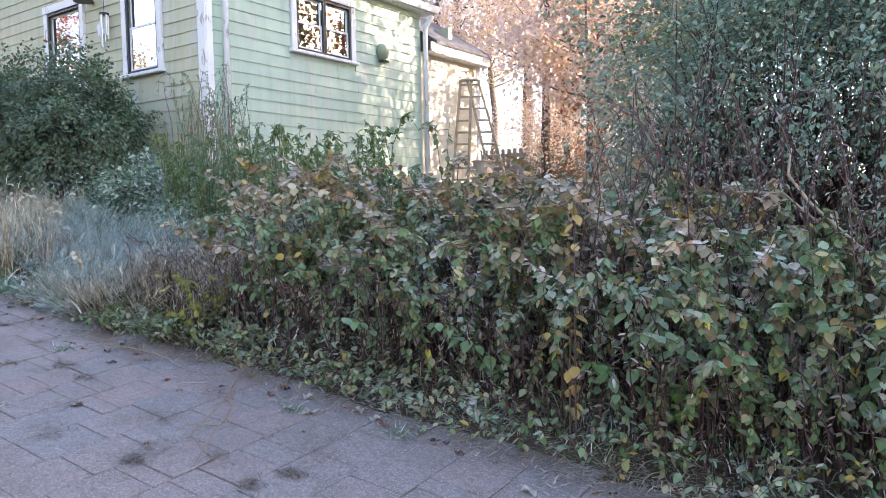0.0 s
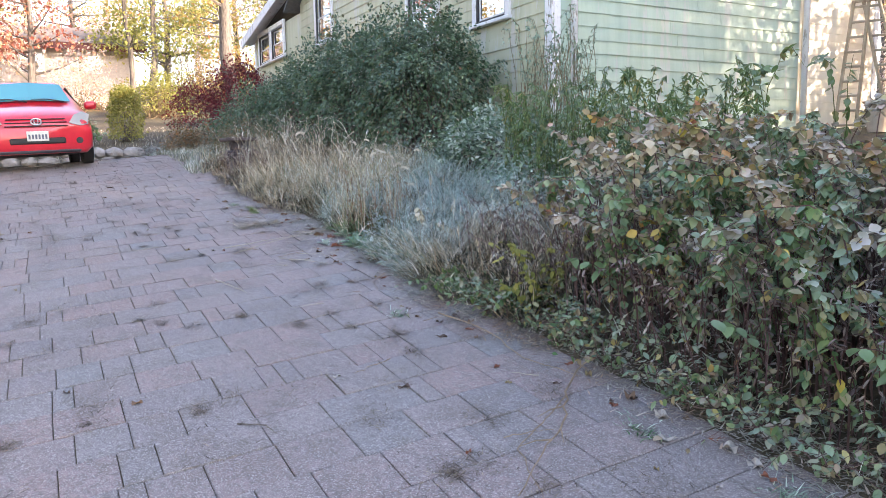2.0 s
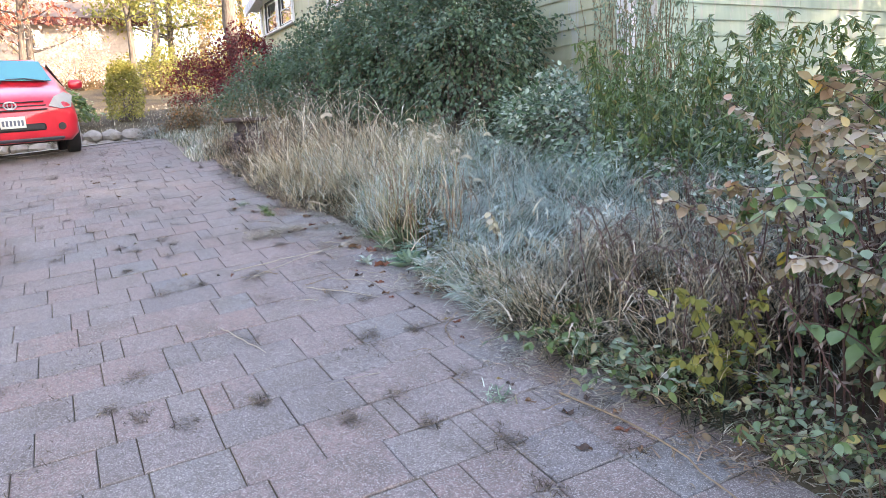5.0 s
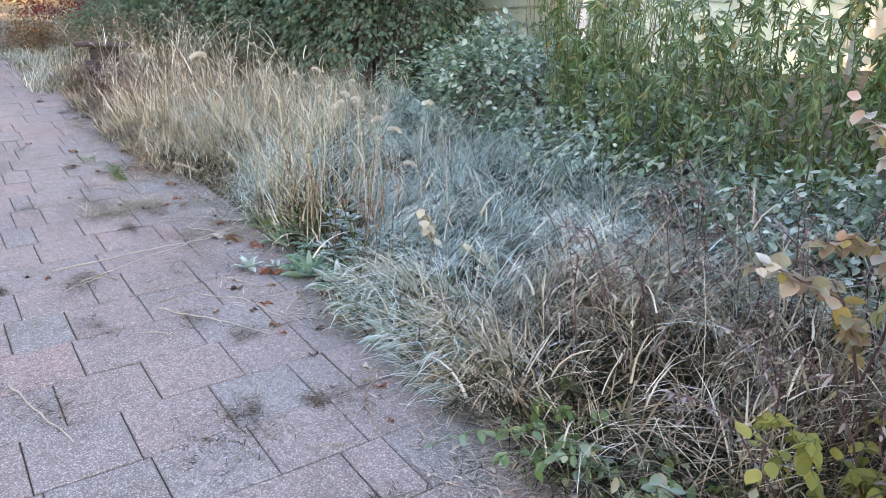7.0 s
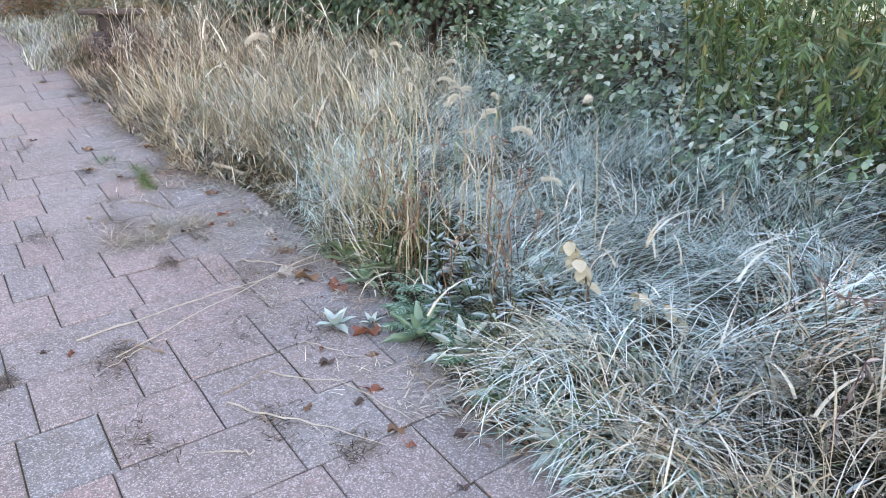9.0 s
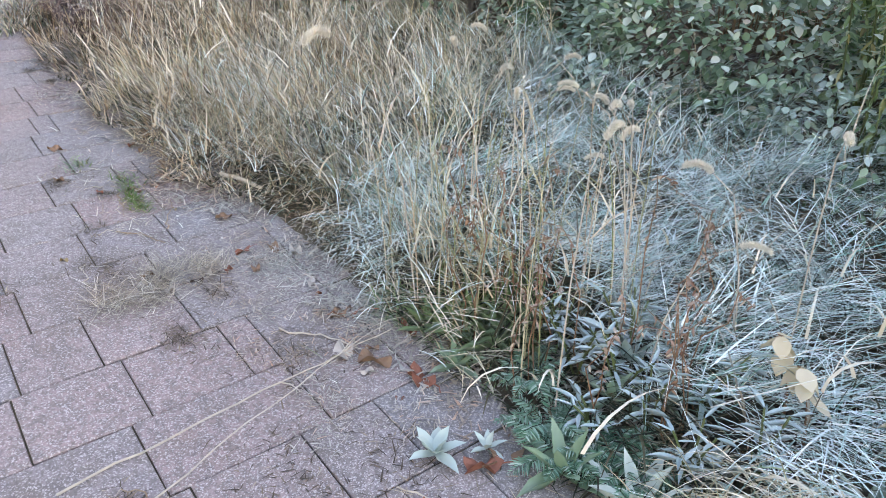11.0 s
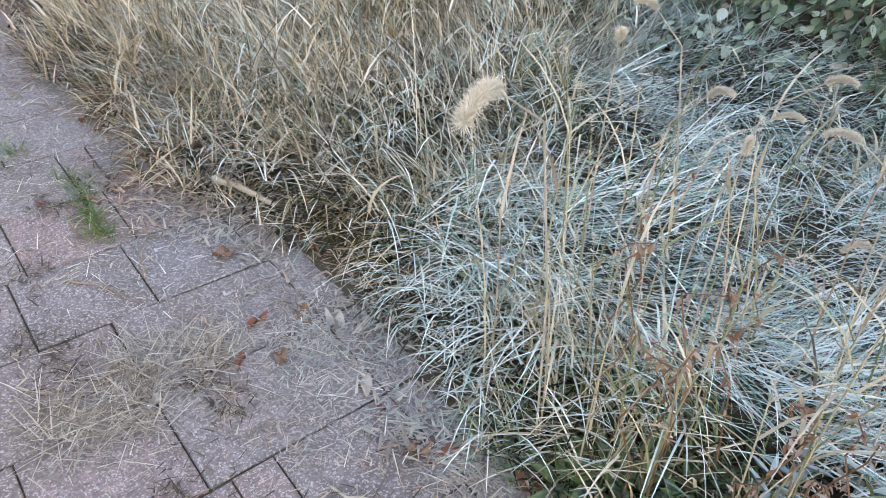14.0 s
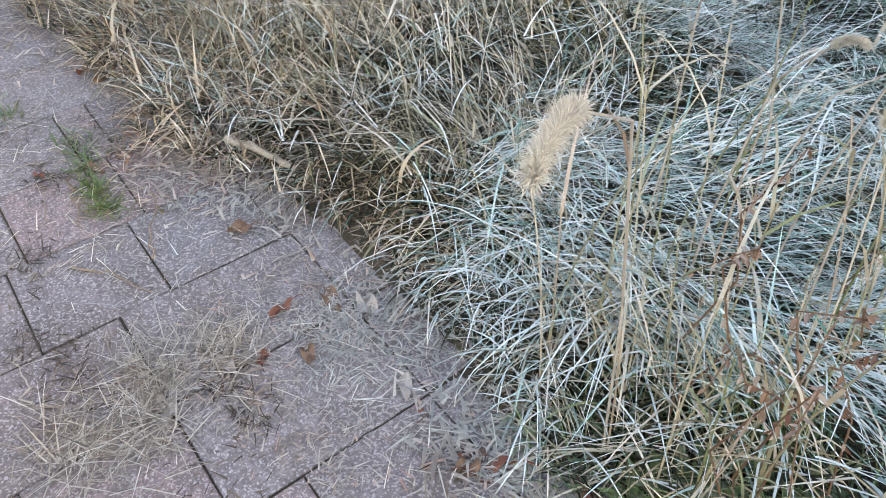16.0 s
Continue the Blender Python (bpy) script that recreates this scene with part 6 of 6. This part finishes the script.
def woolly(x, y, height, label):
    """Upright stems with pairs of long drooping woolly leaves."""
    z = float(land(x, y))
    ob = thing("woolly_plant", (x, y, z), label, "weeds")
    for k in range(4):
        a = rng.uniform(0, 6.28)
        lean = rng.uniform(0.1, 0.6)
        tip = np.array([math.cos(a) * lean * height, math.sin(a) * lean * height, height * rng.uniform(0.6, 1.1)])
        part("stem", tube([(0, 0, -0.02), tuple(tip * 0.5 + np.array([0, 0, 0.02])), tuple(tip)], [0.004, 0.0035, 0.003], 5), STEM_G, ob)
        for j in range(9):
            t = 0.25 + 0.75 * j / 8
            b = j * 1.571 + a + rng.normal(0, 0.3)
            ax = np.array([[math.cos(b), math.sin(b), 0.9 * t - 0.45]])
            L = rng.uniform(0.05, 0.085)
            v, q, tr = leaf_arrays((np.array([x, y, z]) + tip * t)[None], ax, np.array([[0.3 * math.cos(b * 3), 0.3 * math.sin(b * 5), 1.0]]), L, L * 0.2)
            np_mesh("leaf", v, [q, tr], WOOL, ob, smooth=True)
    return ob


WOOL = leaf_mat("woolly_silver_leaf", [(0, (0.08, 0.15, 0.13)), (0.5, (0.20, 0.28, 0.27)), (1, (0.44, 0.50, 0.53))], 0.5, 0.1, 0.8, (0.58, 0.66, 0.72))
for x, y, h in [(-7.04, 3.34, 0.20), (-6.90, 3.28, 0.18), (-6.84, 3.42, 0.22), (-7.18, 3.30, 0.16), (-6.72, 3.22, 0.17), (-7.12, 3.46, 0.22), (-6.62, 3.36, 0.18), (-7.30, 3.36, 0.15), (-6.98, 3.16, 0.12), (-5.75, 3.12, 0.14), (-5.55, 3.2, 0.16)]:
    woolly(x, y, h, "silvery woolly-leaved plant stiff with frost")


def leafy_cane(base, tip, n, leaf, mat, label, name="leafy_cane", t0=0.35, stem=CANE, droop=0.7):
    """One arching cane and its single leaves."""
    b = at_land(*base)
    ob = thing(name, b, label, "bramble")
    d = Vector(tip) - b
    pts = [Vector((d.x * t ** 1.6, d.y * t ** 1.6, d.z * math.sin(t * 1.5708))) for t in np.linspace(0, 1, 9)]
    part("cane", tube(pts, list(np.linspace(0.0055, 0.0022, 9)), 6), stem, ob)
    for k in range(n):
        t = (t0 + (1 - t0) * k / max(1, n - 1)) * 8
        i = min(int(t), 7)
        p = np.array(b + pts[i].lerp(pts[i + 1], t - i))
        a = k * 2.4 + rng.normal(0, 0.4)
        ax = np.array([[math.cos(a), math.sin(a), -droop + rng.normal(0, 0.25)]])
        L = leaf * rng.uniform(0.75, 1.2)
        v, q, tr = leaf_arrays(p[None], ax, np.array([[0, 0, 1.0]]), L, L * 0.78)
        np_mesh("leaf", v, [q, tr], mat, ob, smooth=True)
    return ob


ORANGE_LEAF = leaf_mat("orange_bramble_leaf", [(0, (0.36, 0.15, 0.05)), (0.45, (0.44, 0.26, 0.08)), (0.8, (0.42, 0.34, 0.13)), (1, (0.34, 0.20, 0.14))], 0.15, 0.35)
YELLOWED = leaf_mat("yellowed_bramble_leaf", [(0, (0.20, 0.21, 0.07)), (0.4, (0.32, 0.28, 0.12)), (0.7, (0.40, 0.31, 0.20)), (1, (0.42, 0.34, 0.14))], 0.7, 0.3, 0.7, (0.64, 0.62, 0.56))
BIG_GREEN = leaf_mat("broad_bramble_leaf", [(0, (0.05, 0.115, 0.035)), (0.5, (0.095, 0.18, 0.055)), (1, (0.17, 0.22, 0.08))], 0.45, 0.35, 0.6, (0.54, 0.68, 0.62))
leafy_cane((-1.48, 3.16), (-1.70, 3.62, 1.66), 20, 0.075, ORANGE_LEAF, "red cane with orange and yellow leaves", t0=0.12)
leafy_cane((-1.52, 3.18), (-1.56, 3.28, 1.05), 9, 0.065, ORANGE_LEAF, "red cane with orange and yellow leaves", t0=0.2)
for x, y, dx, dy, z in [(-4.25, 3.55, -0.15, -0.10, 1.68), (-4.05, 3.60, -0.05, -0.16, 1.74), (-3.85, 3.50, 0.1, -0.12, 1.70), (-3.70, 3.62, 0.0, -0.2, 1.78), (-4.35, 3.7, -0.2, 0.05, 1.66), (-3.5, 3.6, 0.05, -0.1, 1.72), (-4.15, 3.8, -0.1, 0.1, 1.72), (-3.9, 3.75, 0.0, 0.1, 1.76)]:
    leafy_cane((x, y), (x + dx, y + dy, z), 16, 0.072, YELLOWED, "tall bramble cane topped with yellowed frosted leaves", t0=0.5, droop=0.5)
for k in range(26):
    x, y = rng.uniform(-4.1, 0.4), rng.uniform(3.3, 3.75)
    leafy_cane((x, y), (x + rng.normal(0, 0.2), y - rng.uniform(0.1, 0.35), float(land(x, y)) + rng.uniform(0.4, 1.0)), 15, 0.085, BIG_GREEN, "arching bramble cane with broad green leaves", t0=0.3)
for x, y, z in [(-6.70, 3.50, 1.24), (-6.62, 3.46, 1.20), (-6.32, 3.60, 1.09), (-6.40, 3.55, 1.12)]:
    leafy_cane((x + 0.03, y + 0.06), (x, y, z), 7, 0.07, YELLOWED, "withered tan leaves above the frosted grass", "withered_weed", 0.45, RED_STEM)
for x, y, w, size in [(-6.70, 3.10, 4, 2.4), (-7.06, 2.88, 0, 2.0), (-7.40, 2.94, 4, 1.9), (-7.85, 2.98, 5, 1.7), (-6.35, 2.98, 1, 1.6)]:
    fallen(x, y, w, size)


# single pale seed plumes and dry leaves that stand out of the clump
def plume(base, tip, head, label):
    b = at_land(*base)
    ob = thing("seed_plume", b, label, "dry grass")
    t = Vector(tip) - b
    path = [Vector((0, 0, 0)), Vector((t.x * 0.2, t.y * 0.2, t.z * 0.5)), Vector((t.x * 0.55, t.y * 0.55, t.z * 0.9)), t]
    part("stalk", tube(path, [0.003, 0.0025, 0.002, 0.0015], 5), STRAW, ob)
    d = np.array([(t - path[2]).normalized()])
    v, q, tr = seed_spikes(np.array([tip]), d, np.array([head]), head * 0.15, 3600)
    np_mesh("seed_head", v, [q, tr], SEED, ob)


plume((-7.75, 3.12), (-7.58, 2.74, 1.94), 0.11, "large nodding pale seed plume")
for k in range(16):
    x = rng.uniform(-8.0, -6.6)
    y = float(edge(x)) + rng.uniform(0.1, 0.9)
    plume((x, y), (x + rng.normal(0, 0.14), y + rng.normal(-0.05, 0.12), float(land(x, y)) + rng.uniform(0.45, 0.8)), rng.uniform(0.06, 0.1), "nodding pale seed plume on a dry stalk")
PALE_BLADE = leaf_mat("bleached_blade", [(0, (0.40, 0.32, 0.21)), (0.5, (0.50, 0.43, 0.33)), (0.9, (0.60, 0.57, 0.50)), (1, (0.28, 0.28, 0.13))], 0.4, 0.2)
x = rng.uniform(-10.5, -5.0, 170)
y = edge(x) + rng.uniform(0.05, 1.3, 170)
p = np.stack([x, y, land(x, y) + rng.uniform(0.02, 0.25, 170)], 1)
v, f = blade_arrays(p, rng.uniform(0, 6.28, 170), rng.uniform(0.15, 0.35, 170), rng.uniform(0, 0.7, 170), rng.uniform(1.0, 2.8, 170), rng.uniform(0.007, 0.014, 170), 6)
tagged(np_mesh("bleached_leaf_blades", v, [f], PALE_BLADE), "broad bleached grass leaves among the stalks", "grass", kind="stuff")

# ---- the paving ----
drive = tagged(new("paving"), "mauve-grey and pink concrete pavers with dark joints", "paving", kind="structure")
COURSE, GAP = 0.309, 0.004


def paver_mesh(length, seed):
    """A worn block, its top edges chamfered; origin at its top middle."""
    bm = bmesh.new()
    hx, hy, c = (COURSE - GAP) / 2, (length - GAP) / 2, 0.0035
    r_ = random.Random(seed)
    top = [bm.verts.new((sx * (hx - c) + r_.uniform(-0.002, 0.002), sy * (hy - c) + r_.uniform(-0.002, 0.002), 0)) for sx, sy in ((-1, -1), (1, -1), (1, 1), (-1, 1))]
    mid = [bm.verts.new((sx * hx, sy * hy, -c)) for sx, sy in ((-1, -1), (1, -1), (1, 1), (-1, 1))]
    low = [bm.verts.new((sx * hx, sy * hy, -0.06)) for sx, sy in ((-1, -1), (1, -1), (1, 1), (-1, 1))]
    bm.faces.new(top)
    for a_, b_ in ((top, mid), (mid, low)):
        for k in range(4):
            bm.faces.new((a_[k], b_[k], b_[(k + 1) % 4], a_[(k + 1) % 4]))
    me = bpy.data.meshes.new("paver")
    bmesh.ops.recalc_face_normals(bm, faces=bm.faces)
    bm.to_mesh(me)
    bm.free()
    me.materials.append(STONE)
    return me


LENGTHS = (0.309, 0.309, 0.309, 0.309, 0.46, 0.232, 0.155, 0.10)
PAVERS = {L: [paver_mesh(L, k * 7 + int(L * 1000)) for k in range(3)] for L in set(LENGTHS)}
pr = random.Random(11)
rest_v, rest_f = [], []
x = 6.0 - (6.0 + 3.46) % COURSE
while x > -18.0:
    y = -1.05 - pr.uniform(0, 0.3)
    while y < EDGE_Y - 0.02:
        L = pr.choice(LENGTHS)
        cx, cy = x - COURSE / 2, y + L / 2
        y += L
        z = float(land(cx, min(cy, EDGE_Y))) + pr.uniform(-0.003, 0.003)
        sx = float(land(cx + 0.1, cy) - land(cx - 0.1, cy)) / 0.2
        sy = LAND[3]
        m = Matrix.Translation((cx, cy, z)) @ Euler((math.atan(sy) + pr.gauss(0, 0.004), -math.atan(sx) + pr.gauss(0, 0.004), pr.gauss(0, 0.004))).to_matrix().to_4x4()
        me = PAVERS[L][pr.randrange(3)]
        if -10.0 < x < -3.2:
            ob = new("paver", me)
            ob.parent = drive
            ob.matrix_basis = m
        else:
            mm = np.array(m)
            rest_f.append([[i + 12 * len(rest_v) for i in p.vertices] for p in me.polygons])
            rest_v.append(np.array([v.co for v in me.vertices]) @ mm[:3, :3].T + mm[:3, 3])
    x -= COURSE

ob = np_mesh("far_pavers", np.concatenate(rest_v), [np.array([f for p in rest_f for f in p])], STONE_REST, drive)
ob["kind"] = "stuff"
